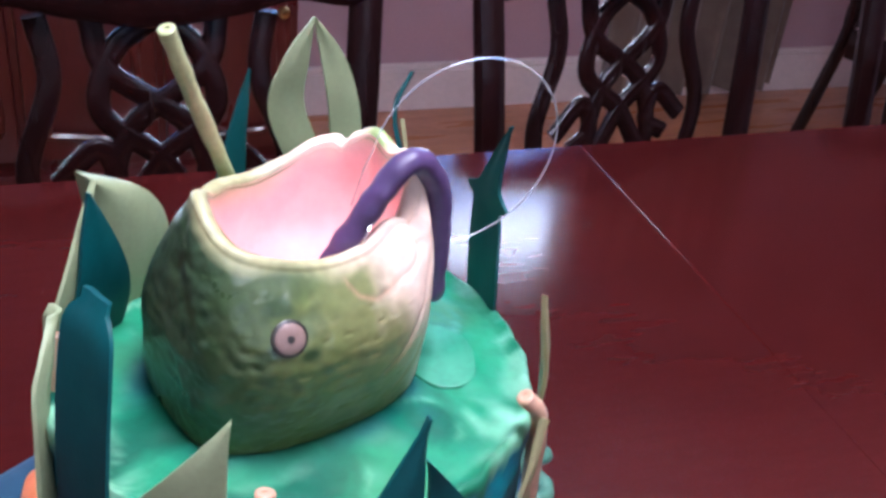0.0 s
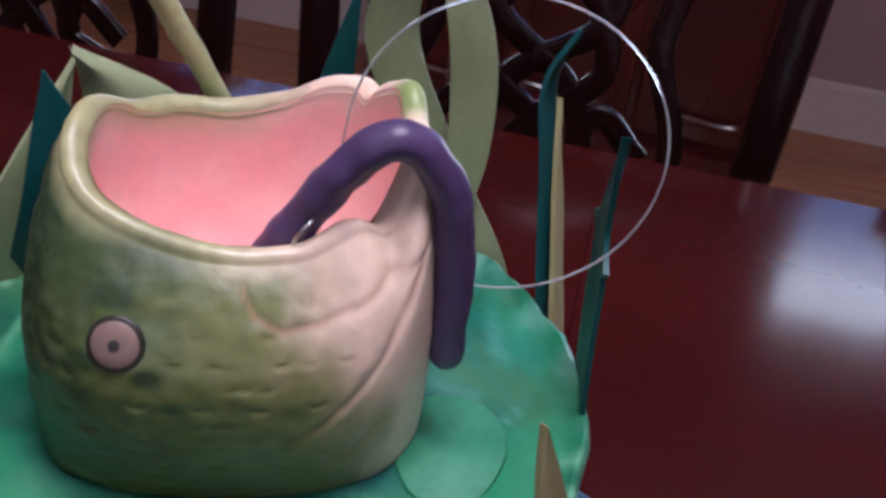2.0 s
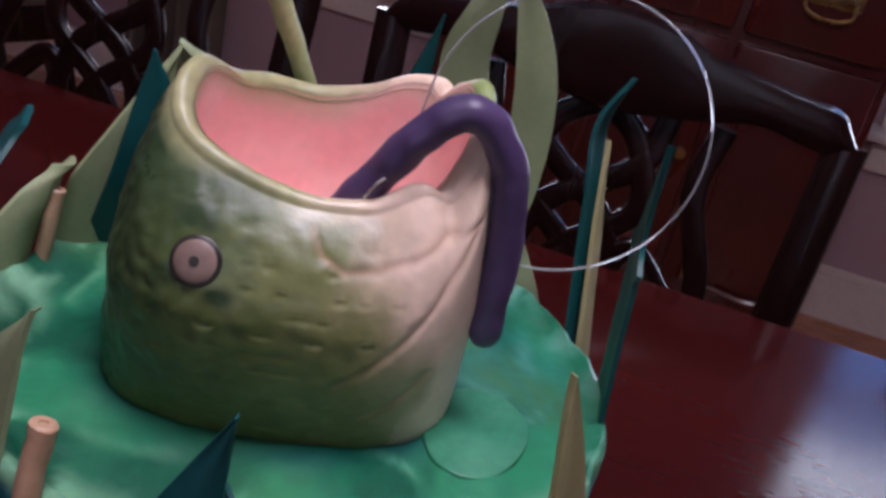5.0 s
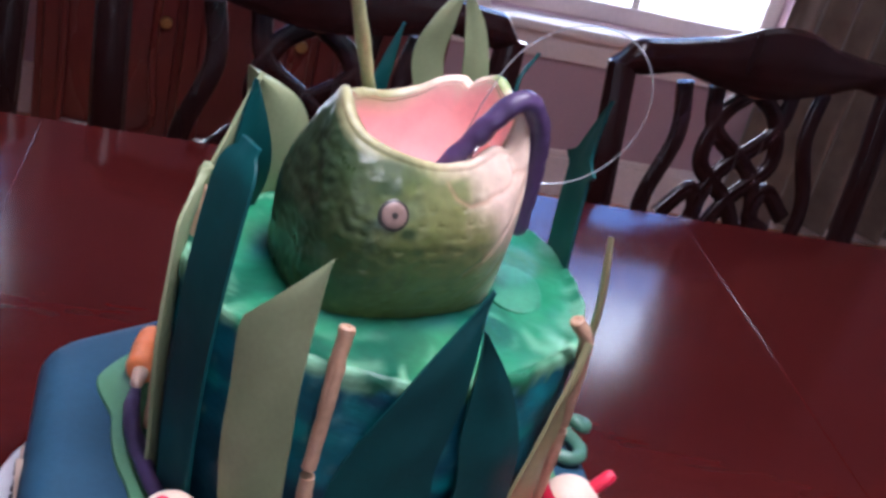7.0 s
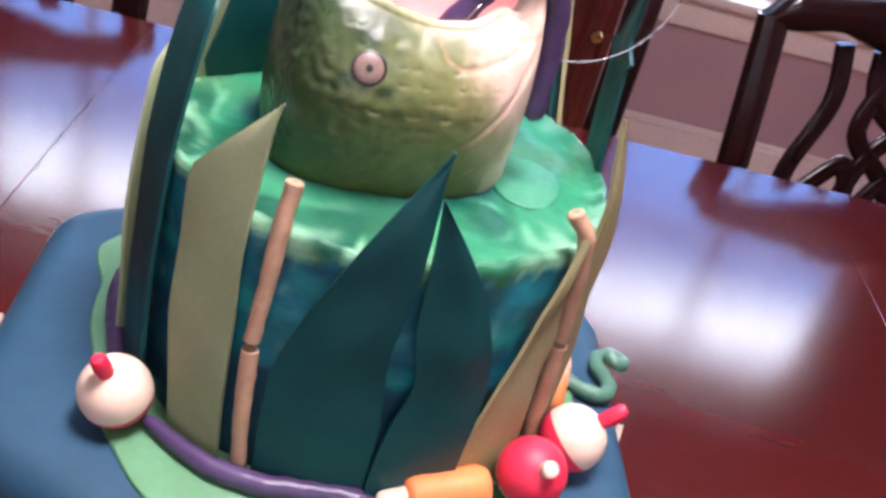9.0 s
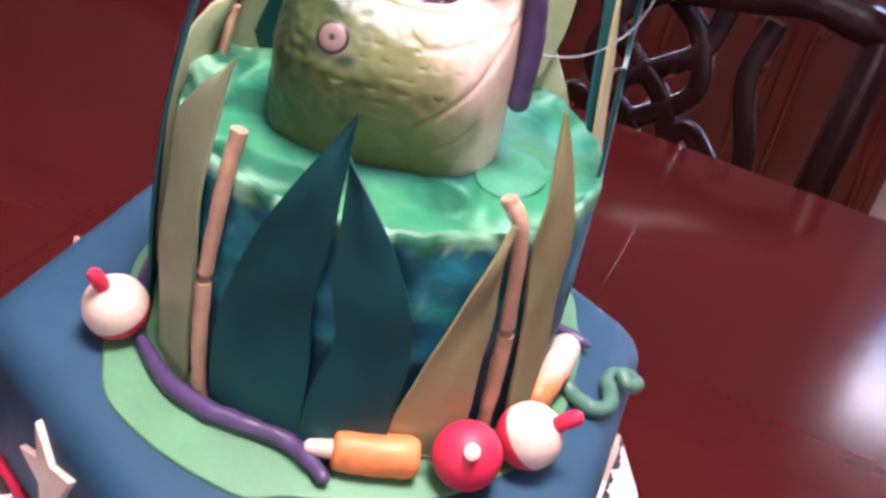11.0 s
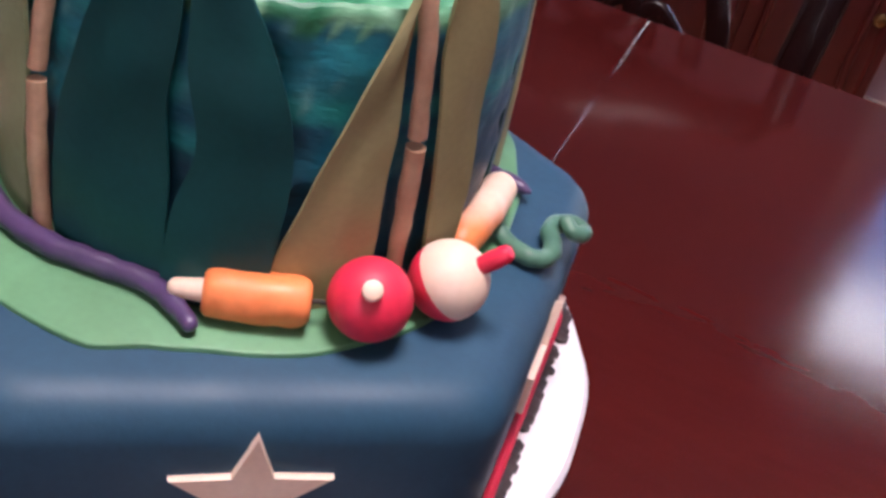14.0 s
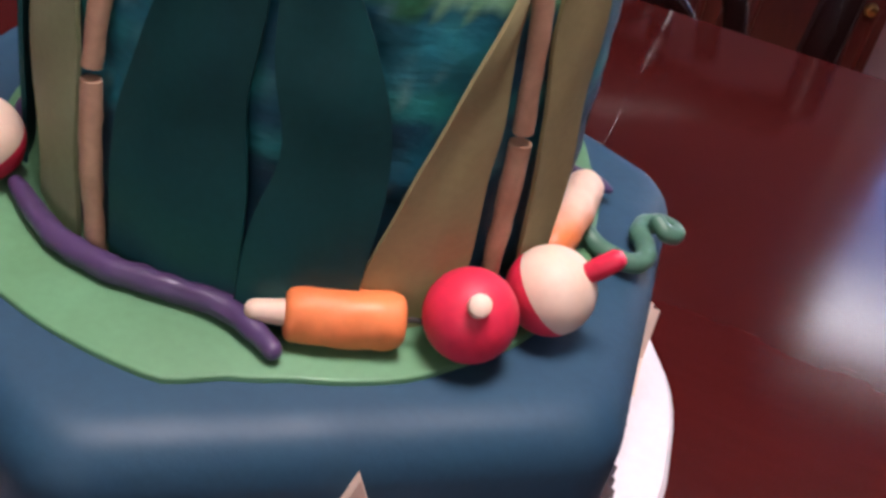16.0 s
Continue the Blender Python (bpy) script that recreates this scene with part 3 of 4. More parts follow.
for p, q in zip(ring, ring[1:] + ring[:1]):
    for i in range(max(1, round((q - p).length / 0.0032))):
        k += 1
        x, y = p + (q - p) * i / max(1, round((q - p).length / 0.0032))
        if noise.noise((k * 0.23, 2.0, 0)) > -0.15:
            r = 0.0021 + 0.0022 * abs(noise.noise((k * 1.7, 0.5, 0)))
            spot = Matrix.Translation((x + 0.002 * noise.noise((k * 0.9, 3.1, 0)), y + 0.002 * noise.noise((k * 0.9, 7.1, 0)), BOARD_TOP + r * 0.4))
            bmesh.ops.create_icosphere(bm, subdivisions=1, radius=r, matrix=spot @ Matrix.Diagonal((1.3, 1.3, 0.7, 1)))
tagged(part("piped_icing", bm, ICING_DARK, base, "dark piped icing on the board"), kind="stuff")

# leaf-green sheet between the tiers: its reach by direction
REACH = [(15, 0.1165), (31, 0.1257), (60, 0.123), (100, 0.120), (125, 0.124), (147, 0.1315), (160, 0.116), (185, 0.113), (212, 0.1238), (226, 0.1330), (240, 0.1332),
         (252, 0.1336), (259, 0.1342), (267, 0.1262), (275, 0.1234), (289, 0.1224), (304, 0.1188), (330, 0.1130), (353, 0.1108), (375, 0.1165)]


def reach(d):
    d = d if d >= 15 else d + 360
    for (a, p), (b, q) in zip(REACH, REACH[1:]):
        if d <= b:
            t = (d - a) / (b - a)
            return p + (q - p) * (0.5 * t + 0.5 * t * t * (3 - 2 * t))
    return REACH[-1][1]


out = []
for k in range(150):
    a = 2 * math.pi * k / 150
    r = reach(math.degrees(a)) + 0.0006 * noise.noise((math.cos(a) * 6, math.sin(a) * 6, 2.0))
    out.append((r * math.cos(a), r * math.sin(a)))
tagged(part("pond_sheet", prism(out, BASE_Z - 0.0005, BASE_Z + 0.0022, 0.001), PAD_GREEN), "wavy-edged green fondant sheet on the blue tier", "cake decoration")


# ---------------------------------------------------------------- round frosted tier
def paint(ob, shade):
    """Food colours by place: shade(x, y, z) gives a base colour."""
    me = ob.data
    layer = me.color_attributes.new("tint", "FLOAT_COLOR", "POINT")
    for v in me.vertices:
        layer.data[v.index].color = (*shade(v.co), 1)
    return ob


def lerp(a, b, t):
    t = max(0.0, min(1.0, t))
    return tuple(x + (y - x) * t for x, y in zip(a, b))


TIER_R = 0.0945
prof = [(TIER_R, BASE_Z + 0.0022 + 0.106 * i / 26) for i in range(27)]
prof += [(TIER_R - 0.004 * (1 - math.cos(a)) , BASE_Z + 0.1085 + 0.004 * math.sin(a)) for a in (0.4, 0.8, 1.2)]
prof += [(TIER_R - 0.006 - 0.0885 * i / 30, TOP_Z) for i in range(30)] + [(0, TOP_Z)]
def frost(rows):
    """A turned stretch of buttercream, roughened by the knife."""
    bm = lathe(bmesh.new(), rows, 200)
    for v in bm.verts:
        p = v.co.copy()
        r = math.hypot(p.x, p.y)
        if r < 1e-6:
            continue
        a = math.atan2(p.y, p.x)
        side = 0.0016 * noise.noise((math.cos(a) * 3, math.sin(a) * 3, p.z * 90)) + 0.0012 * noise.noise((math.cos(a) * 9, math.sin(a) * 9, p.z * 40))
        if p.z < TOP_Z - 0.0105:
            k = 1 + side / r
            v.co.x, v.co.y = p.x * k, p.y * k
        else:
            edge = max(0, (r - 0.08) / 0.015)
            k = 1 + (0.0034 * edge * noise.noise((math.cos(a) * 8, math.sin(a) * 6, 4.0))) / r
            v.co.x, v.co.y = p.x * k, p.y * k
            v.co.z += 0.0013 * noise.noise((p.x * 45, p.y * 45, 2.0)) + 0.0007 * noise.noise((p.x * 130, p.y * 60, 5.0)) + 0.0005 * noise.noise((r * 420, a * 4, 7.0)) + 0.0012 * edge + 0.0014 * edge * noise.noise((p.x * 260, p.y * 260, 1.0))
    return bm


def frosting_shade(p):
    r, a = math.hypot(p.x, p.y), math.atan2(p.y, p.x)
    h = p.z - BASE_Z
    n1 = noise.noise((p.x * 38, p.y * 38, 1.5))
    n2 = noise.noise((p.x * 90 + 4 * n1, p.y * 60, p.z * 60))
    if h > 0.1055 + 0.0045 * noise.noise((math.cos(a) * 5, math.sin(a) * 5, 8)):
        c = lerp((0.004, 0.092, 0.046), (0.020, 0.210, 0.096), 0.5 + 1.7 * n1 + 0.7 * n2)
        c = lerp(c, (0.085, 0.240, 0.090), 1.6 * noise.noise((p.x * 22 + 3, p.y * 22, 6.5)))
        c = lerp(c, (0.22, 0.46, 0.28), 1.3 * (n2 - 0.30) + 0.75 * max(0, (r - 0.076) / 0.017))
        # contact shade and teal stains round the fish's foot, both put into the colour
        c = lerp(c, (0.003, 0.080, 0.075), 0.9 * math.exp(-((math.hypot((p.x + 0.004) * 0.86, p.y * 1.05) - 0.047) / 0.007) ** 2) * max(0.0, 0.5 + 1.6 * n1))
        return lerp(c, (0.003, 0.150, 0.165), 0.6 * max(0, math.cos(a - 0.55) - 0.55) + 0.5 * n2 * max(0, math.cos(a - 0.4)))
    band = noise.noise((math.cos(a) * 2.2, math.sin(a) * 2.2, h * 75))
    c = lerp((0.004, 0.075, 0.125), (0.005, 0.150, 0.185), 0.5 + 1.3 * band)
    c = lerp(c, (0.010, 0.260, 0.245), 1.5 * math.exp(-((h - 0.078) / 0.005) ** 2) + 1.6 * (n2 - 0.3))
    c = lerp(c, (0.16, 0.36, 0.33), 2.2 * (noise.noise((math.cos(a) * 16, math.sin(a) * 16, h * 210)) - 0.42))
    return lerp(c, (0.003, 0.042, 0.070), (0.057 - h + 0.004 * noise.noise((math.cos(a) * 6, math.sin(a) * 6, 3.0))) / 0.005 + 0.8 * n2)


tier = thing("round_tier", "round cake tier with brushed teal and blue buttercream", "cake")
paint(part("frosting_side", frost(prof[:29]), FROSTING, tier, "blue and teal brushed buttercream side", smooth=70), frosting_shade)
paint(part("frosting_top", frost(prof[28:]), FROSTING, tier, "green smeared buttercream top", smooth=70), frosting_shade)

bm = prism([(0.0155 * (1 + 0.06 * math.sin(3 * a)) * math.cos(a), 0.0205 * math.sin(a)) for a in [2 * math.pi * k / 36 for k in range(36)] if not 1.35 < a < 1.75], 0, 0.0022, 0.0008)
tagged(part("lily_pad", bm, LILY, m=pose(0.052, -0.0245, TOP_Z - 0.0002, 2, 0, -12)), "small green fondant lily pad on the frosting", "cake decoration")

# ---------------------------------------------------------------- fish head
FISH_C = Vector((-0.003, -0.002))


def bell(d, at, width):
    d = (d - at + 180) % 360 - 180
    return math.exp(-(d / width) ** 2)


def waves(d, terms):
    """A slow wave round the head: a mean, then cosine and sine of each multiple."""
    a = radians(d)
    return terms[0] + sum(terms[2 * k - 1] * math.cos(k * a) + terms[2 * k] * math.sin(k * a) for k in range(1, (len(terms) + 1) // 2))


def rim_height(d):
    """Height of the mouth's rim by direction in degrees (270 faces the front)."""
    z = 1.0475 + 0.0135 * bell(d, 175, 42) + 0.0175 * bell(d, 337, 16) + 0.0060 * bell(d, 322, 9) + 0.0175 * bell(d, 12, 24) - 0.0035 * bell(d, 262, 45) + 0.0125 * bell(d, 62, 34)
    z += 0.0050 * bell(d, 303, 9) - 0.0025 * bell(d, 312, 4) - 0.0030 * bell(d, 41, 4)
    return z + 0.001 * waves(d, (-2.11, 0.29, 1.20, 1.19, 0.54, 0.72, 0.46, -0.63, 0.21, -0.69, -0.41, 0.54, -0.37))


def fish_point(d, h):
    """Outer skin at direction d and height share h, 0 at the frosting and 1 at the rim."""
    a = radians(d)
    ca, sa = math.cos(a), math.sin(a)
    top = max(0.0, (h - 0.45) / 0.55)
    bulge = math.sin(math.pi * min(1, h * 0.95 + 0.12))
    if ca < 0:
        ax = 0.0526 + 0.0005 * bulge - 0.0126 * top ** 1.7
    else:
        ax = 0.0482 + 0.0005 * bulge - 0.0062 * top ** 1.3
    if sa < 0:
        ay = 0.0388 + 0.0080 * (1 - 0.6 * max(0, ca)) * math.sin(math.pi * h ** 1.3) - 0.0103 * top ** 3.5
    else:
        ay = 0.0415 + 0.0021 * bulge - 0.0130 * top ** 1.6
    ay *= 1.0 - (0.12 * top - 0.02 + 0.15 * (1 - h) ** 2) * max(0, ca)
    e = 2 / (3.1 - 0.75 * top * top)
    wide = 1 + (waves(d, (0.006, 0.007, -0.023, 0.006, 0.029, -0.002, -0.027, -0.007, 0.012)) + 0.13 * bell(d, 320, 18)) * top ** 1.6
    x = ax * math.copysign(abs(ca) ** e, ca) * wide
    y = ay * math.copysign(abs(sa) ** e, sa) * wide
    low = 1 - 0.05 * max(0.0, 1 - h / 0.10) ** 2
    z0 = TOP_Z - 0.004
    return Vector((FISH_C.x + x * low, FISH_C.y + y * low, z0 + (rim_height(d) - z0) * h))


def round_fish(p):
    """Direction of a place on the head, in degrees."""
    return math.degrees(math.atan2((p.y - FISH_C.y) * 1.25, p.x - FISH_C.x)) % 360


def line_gap(d, z, pts):
    """Distance in metres, along the skin, to a line given as (direction, height) points."""
    best = 1.0
    for (d0, z0), (d1, z1) in zip(pts, pts[1:]):
        ex, ez = (d1 - d0) * 0.0008, z1 - z0
        px, pz = (d - d0) * 0.0008, z - z0
        t = max(0, min(1, (px * ex + pz * ez) / (ex * ex + ez * ez)))
        best = min(best, math.hypot(px - ex * t, pz - ez * t))
    return best


JAW_LINE = [(271, 1.036), (275, 1.031), (282, 1.0285), (292, 1.0295), (303, 1.034), (316, 1.040), (326, 1.044), (334, 1.052)]
GILL_LINE = [(283, 0.998), (291, 1.005), (299, 1.013), (307, 1.022), (315, 1.033), (320, 1.040)]
GILL_LOW = [(293, 0.986), (302, 0.993), (309, 1.001)]
LINES = (JAW_LINE, GILL_LINE, GILL_LOW)
DS, HS = 480, 150
bm = bmesh.new()
grid = []
for j in range(HS + 1):
    h = j / HS
    ring = []
    for i in range(DS):
        d = 360 * i / DS
        p = fish_point(d, h)
        nrm = Vector((p.x - FISH_C.x, (p.y - FISH_C.y) * 1.4, 0)).normalized()
        g = round_fish(p)
        gap = min(line_gap(g, p.z, q) for q in LINES)
        dent = -0.0006 * math.exp(-(gap / 0.0012) ** 2) if 200 < g < 350 else 0
        flesh = bell(d, 330, 45)
        row = math.floor((p.z + 0.0008 * noise.noise(p * 55)) / 0.0054)
        col = (g + 2.5 * noise.noise(p * 45)) / 6.4 + 0.5 * (row % 2)
        dx, dz = (col - math.floor(col) - 0.5) * 0.0054, (p.z / 0.0054 - row - 0.62) * 0.0054
        pick = noise.cell((row * 1.37, math.floor(col) * 2.11, 3.3))
        dx += 0.0012 * (noise.cell((row * 3.1, math.floor(col) * 1.7, 9.1)) - 0.5)
        arc = abs(math.hypot(dx * 0.8, dz + 0.0003) - 0.0017) if dz < 0.0002 and pick > 0.2 else 0.01
        fade = max(0.0, 1 - (dx / 0.0023) ** 2)
        keen = (0.30 + 0.70 * bell(g, 276, 30)) * (0.3 + 1.0 * pick) * (1 - bell(g, 325, 34))
        dent += -0.0007 * keen * fade * math.exp(-(arc / 0.0007) ** 2)
        dent += (0.0007 * noise.noise(p * 115) + 0.0006 * noise.noise(p * 260)) * bell(g, 205, 45)
        dent += (0.0007 * noise.noise(p * 70) + 0.0004 * noise.noise(p * 190)) * (1 - 0.8 * bell(g, 325, 38))
        ring.append(bm.verts.new(p + nrm * dent * min(1, (1 - h) / 0.08)))
    grid.append(ring)
# rolled lip and the outer turn of the mouth
for k, (inset, up) in enumerate(((0.0001, 0.0008), (0.0005, 0.0015), (0.0013, 0.0022), (0.0024, 0.0026), (0.0038, 0.0023), (0.0050, 0.0014), (0.0058, 0.0002), (0.0062, -0.0012))):
    ring = []
    for i in range(DS):
        d = 360 * i / DS
        p = fish_point(d, 1)
        q = Vector((p.x - FISH_C.x, p.y - FISH_C.y, 0))
        p = p - q.normalized() * inset + Vector((0, 0, up + 0.0007 * noise.noise(p * 90)))
        ring.append(bm.verts.new(p))
    grid.append(ring)
for a, b in zip(grid, grid[1:]):
    for i in range(DS):
        bm.faces.new((a[i], a[(i + 1) % DS], b[(i + 1) % DS], b[i]))
bm.faces.new(grid[0][::-1])


def skin_shade(p):
    d = round_fish(p)
    z = p.z
    n1, n2, n3 = noise.noise(p * 50), noise.noise(p * 130 + Vector((3, 1, 2))), noise.noise(p * 330)
    off = abs((d - 180 + 180) % 360 - 180)                    # degrees from the back of the head
    back = off + 16 * n1 + 7 * n2
    c = lerp((0.030, 0.055, 0.024), (0.085, 0.112, 0.030), (back - 28) / 45)
    c = lerp(c, (0.170, 0.172, 0.062), (back - 62) / 42 + 0.25 * n2)
    c = lerp(c, (0.70, 0.52, 0.405), (back - 92 - 420 * (1.040 - z)) / 26)
    if off < 118:
        c = lerp(c, (0.030, 0.055, 0.018), 2.0 * (n2 - 0.06) * (1 - max(0, off - 70) / 60))
        c = lerp(c, (0.22, 0.33, 0.27), 1.6 * (n1 - 0.30) * max(0.0, min(1.0, (80 - off) / 18)) * max(0.0, 1 - ((z - 1.02) / 0.024) ** 2))
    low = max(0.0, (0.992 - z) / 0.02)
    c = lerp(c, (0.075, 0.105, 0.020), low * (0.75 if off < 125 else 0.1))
    lip = max(0.0, (z - rim_height(d) + 0.004 + 0.003 * n1) / 0.005)
    c = lerp(c, lerp((0.36, 0.34, 0.17), (0.80, 0.60, 0.46), (off - 80) / 40), lip * 0.9)
    gap = min(line_gap(d, z, q) for q in LINES)
    c = lerp(c, (0.46, 0.24, 0.16), 0.42 * math.exp(-(gap / 0.0007) ** 2) if 240 < d < 345 else 0)
    c = lerp(c, (0.26, 0.33, 0.12), 0.75 * bell(d, 8, 11) * max(0.0, (z - 1.056) / 0.006))
    grain = 0.18 - 0.13 * max(0.0, min(1.0, (off - 105) / 25))
    return tuple(max(0.004, x * (1 + grain * n3)) for x in c)


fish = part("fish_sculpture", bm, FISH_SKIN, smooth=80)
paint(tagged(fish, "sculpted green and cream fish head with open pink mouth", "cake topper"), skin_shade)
bm, grid = bmesh.new(), []
for k in range(22):
    s = k / 21
    ring = []
    for i in range(120):
        d = 360 * i / 120
        p = fish_point(d, 1)
        q = Vector((p.x - FISH_C.x, p.y - FISH_C.y, 0))
        fall = 0.048 * math.sin(s * math.pi / 2) ** 1.2
        keep = (1 - s ** 3.0) if s < 1 else 0.0
        r = q * (keep * (1 - 0.0061 / q.length) + 0.002)
        z = lerp((p.z,), (1.0495,), min(1, s * 1.3))[0] - fall + 0.0005
        pt = Vector((FISH_C.x + r.x, FISH_C.y + r.y, z))
        ring.append(bm.verts.new(pt + Vector((0, 0, 0.0012 * noise.noise(pt * 110)))))
    grid.append(ring)
for a, b in zip(grid, grid[1:]):
    for i in range(120):
        bm.faces.new((a[i], a[(i + 1) % 120], b[(i + 1) % 120], b[i]))
bm.faces.new(grid[-1])
def mouth_shade(p):
    d = round_fish(p)
    depth = rim_height(d) - p.z
    n1, n2 = noise.noise(p * 60), noise.noise(p * 25)
    c = lerp((0.90, 0.44, 0.43), (0.93, 0.62, 0.57), 0.45 + 1.1 * n1 + 0.8 * n2)
    edge = lerp((0.52, 0.46, 0.26), (0.86, 0.66, 0.54), (abs(d - 180) - 70) / 45)
    return lerp(edge, c, depth / 0.0085 + 0.35 * n1)


paint(part("mouth_lining", bm, MOUTH, fish, "smooth pink mouth lining", smooth=80), mouth_shade)


def on_fish(d, z):
    lo, hi = 0.0, 1.0
    for _ in range(30):
        m = (lo + hi) / 2
        lo, hi = (m, hi) if fish_point(d, m).z < z else (lo, m)
    p = fish_point(d, lo)
    return p, ((fish_point(d + 2, lo) - fish_point(d - 2, lo)).cross(fish_point(d, min(1, lo + 0.02)) - fish_point(d, lo - 0.02))).normalized()


p, nrm = on_fish(245.7, 1.0262)
m = Matrix.Translation(p) @ nrm.to_track_quat("Z", "Y").to_matrix().to_4x4()
part("eye_ring", lathe(bmesh.new(), [(0, -0.003), (0.0063, -0.003), (0.0065, 0.0002), (0.0058, 0.0007), (0, 0.0010)], 40), DARK_LINE, fish, "dark painted ring", m=m)
eye = part("eye", lathe(bmesh.new(), [(0, -0.002), (0.0053, -0.002), (0.0054, 0.0007), (0.0047, 0.0012), (0.0024, 0.0015), (0, 0.0016)], 40), EYE_PINK, fish, "flat beige eye", m=m)
part("pupil", lathe(bmesh.new(), [(0, 0.0010), (0.0014, 0.0010), (0.0013, 0.0018), (0, 0.0019)], 20), DARK_LINE, eye, "small dark pupil")

# purple worm over the lower jaw, with the line that loops out of the mouth
worm = tubed([(-0.004, -0.015, 1.020), (0.004, -0.018, 1.034), (0.012, -0.0205, 1.048), (0.020, -0.0225, 1.0610), (0.029, -0.0235, 1.0690), (0.038, -0.0235, 1.0655), (0.0445, -0.0230, 1.052), (0.0474, -0.0225, 1.032), (0.0478, -0.0220, 1.0075)], lambda s: 0.0050 - 0.0004 * s, 8, sides=16, wobble=0.2)
tagged(part("worm", worm, PURPLE), "thick purple fondant worm hanging from the fish's mouth", "cake decoration")
tagged(part("fish_hook", tubed([(0.0085, -0.0252, 1.0400), (0.0090, -0.0268, 1.0440), (0.0108, -0.0272, 1.0475), (0.0128, -0.0258, 1.0490)], 0.00045, 8, sides=8), HOOK_METAL), "small steel hook through the purple worm", "fish hook")
c, pts = Vector((0.0530, -0.0254, 1.0682)), []
ex, ez = Vector((0.93, -0.33, 0.05)).normalized(), Vector((0.05, -0.05, 1.0)).normalized()
for k in range(46):
    a = radians(172 - 6.6 * k)
    pts.append(c + ex * 0.0353 * math.cos(a) + ez * 0.0378 * math.sin(a))
pts = [Vector((0.018, -0.006, 1.046)), Vector((0.0195, -0.010, 1.062))] + pts
tagged(part("fishing_line", tube(bmesh.new(), pts, 0.00030, 8), LINE), "clear looped fishing line in the fish's mouth", "fishing line")


# ---------------------------------------------------------------- leaves standing round the tier
def leaf(mat, label, turn, z0, z1, width, r=(0.100, 0.098), skew=0.0, peak=0.3, foot=0.8, point=1.5, twist=0.0, seed=0.0, bow=0.0, blunt=0.0, thick=0.0022, hollow=None):
    """An upright gum paste blade. turn: directions in degrees at foot, middle and tip; skew: -1 or 1 sets the tip over the
    left or right edge; peak: where it is widest; point: how it narrows; bow: how far it leans out in the middle."""
    bm, N, M, sheets = bmesh.new(), 26, 6, []
    for side in (0, 1):
        grid = []
        for j in range(N + 1):
            s = j / N
            a = radians((1 - s) ** 2 * turn[0] + 2 * s * (1 - s) * (2 * turn[1] - (turn[0] + turn[2]) / 2) + s * s * turn[2])
            R = r[0] + (r[1] - r[0]) * s ** 4 + bow * math.sin(math.pi * s)
            f = foot + (1 - foot) * math.sin(math.pi / 2 * s / peak) if s < peak else max(blunt, 1 - ((s - peak) / (1 - peak)) ** point)
            shift = skew * width / 2 * (1 - f) if s > peak else 0
            row = []
            for i in range(M + 1):
                q = -1 + 2 * i / M
                off = q * width / 2 * max(f, 0.015) + shift + 0.0007 * noise.noise((s * 7, seed, q)) * (1 - s)
                if hollow:
                    off -= hollow[0] * hollow[2] * max(0, hollow[0] * q) * math.exp(-((s - hollow[1]) / 0.13) ** 2)
                ang = a + off / R
                rad = R + off * math.tan(radians(twist)) * s + 0.0024 * noise.noise((s * 4.5 + seed * 3.7, q * 0.9, seed * 2.3)) * min(1, 3 * s) + (thick if side else 0) * (1 - 0.25 * abs(q))
                row.append(bm.verts.new((rad * math.cos(ang), rad * math.sin(ang), BASE_Z + z0 + (z1 - z0) * s)))
            grid.append(row)
        sheets.append(grid)
    A, B = sheets
    for j in range(N):
        for i in range(M):
            bm.faces.new((A[j][i], A[j + 1][i], A[j + 1][i + 1], A[j][i + 1]))
            bm.faces.new((B[j][i], B[j][i + 1], B[j + 1][i + 1], B[j + 1][i]))
        for i in (0, M):
            bm.faces.new((A[j][i], B[j][i], B[j + 1][i], A[j + 1][i]))
    for j in (0, N):
        for i in range(M):
            bm.faces.new((A[j][i], A[j][i + 1], B[j][i + 1], B[j][i]))
    return tagged(part("leaf_blade", bm, mat, smooth=50), label, "cake decoration", "gum paste leaves round the cake")


SAGE, DARK, TAN = "pale sage green gum paste leaf standing by the cake", "dark teal gum paste leaf standing by the cake", "olive tan gum paste leaf standing by the cake"
leaf(SAGE_LEAF, "broad sage green leaf with a slanted top", (-139, -142, -144.5), 0.002, 0.153, 0.031, (0.0985, 0.0855), 1, 0.76, 0.9, 1.0, seed=1)
leaf(TEAL_LEAF, "wide dark teal leaf with one straight edge", (-109.3, -109.3, -109.0), 0.002, 0.1590, 0.0445, (0.0985, 0.0965), 1, 0.32, 0.96, 1.35, seed=2, hollow=(1, 0.46, 0.0032))
leaf(TEAL_LEAF, "wide dark teal leaf leaning on its twin", (-87.0, -84.9, -85.2), 0.002, 0.1420, 0.0360, (0.1012, 0.099), -1, 0.40, 0.97, 1.7, seed=3, hollow=(-1, 0.44, 0.0058))
leaf(OLIVE_LEAF, "slanting olive tan leaf ending in a point", (-66.2, -66.6, -67.6), 0.002, 0.1225, 0.0370, (0.0985, 0.1010), 0.9, 0.06, 1.0, 1.22, seed=4)
leaf(OLIVE_LEAF, TAN, (-36, -41, -47.5), 0.004, 0.1635, 0.0215, (0.0985, 0.0920), 0.0, 0.55, 0.75, 1.5, seed=5)


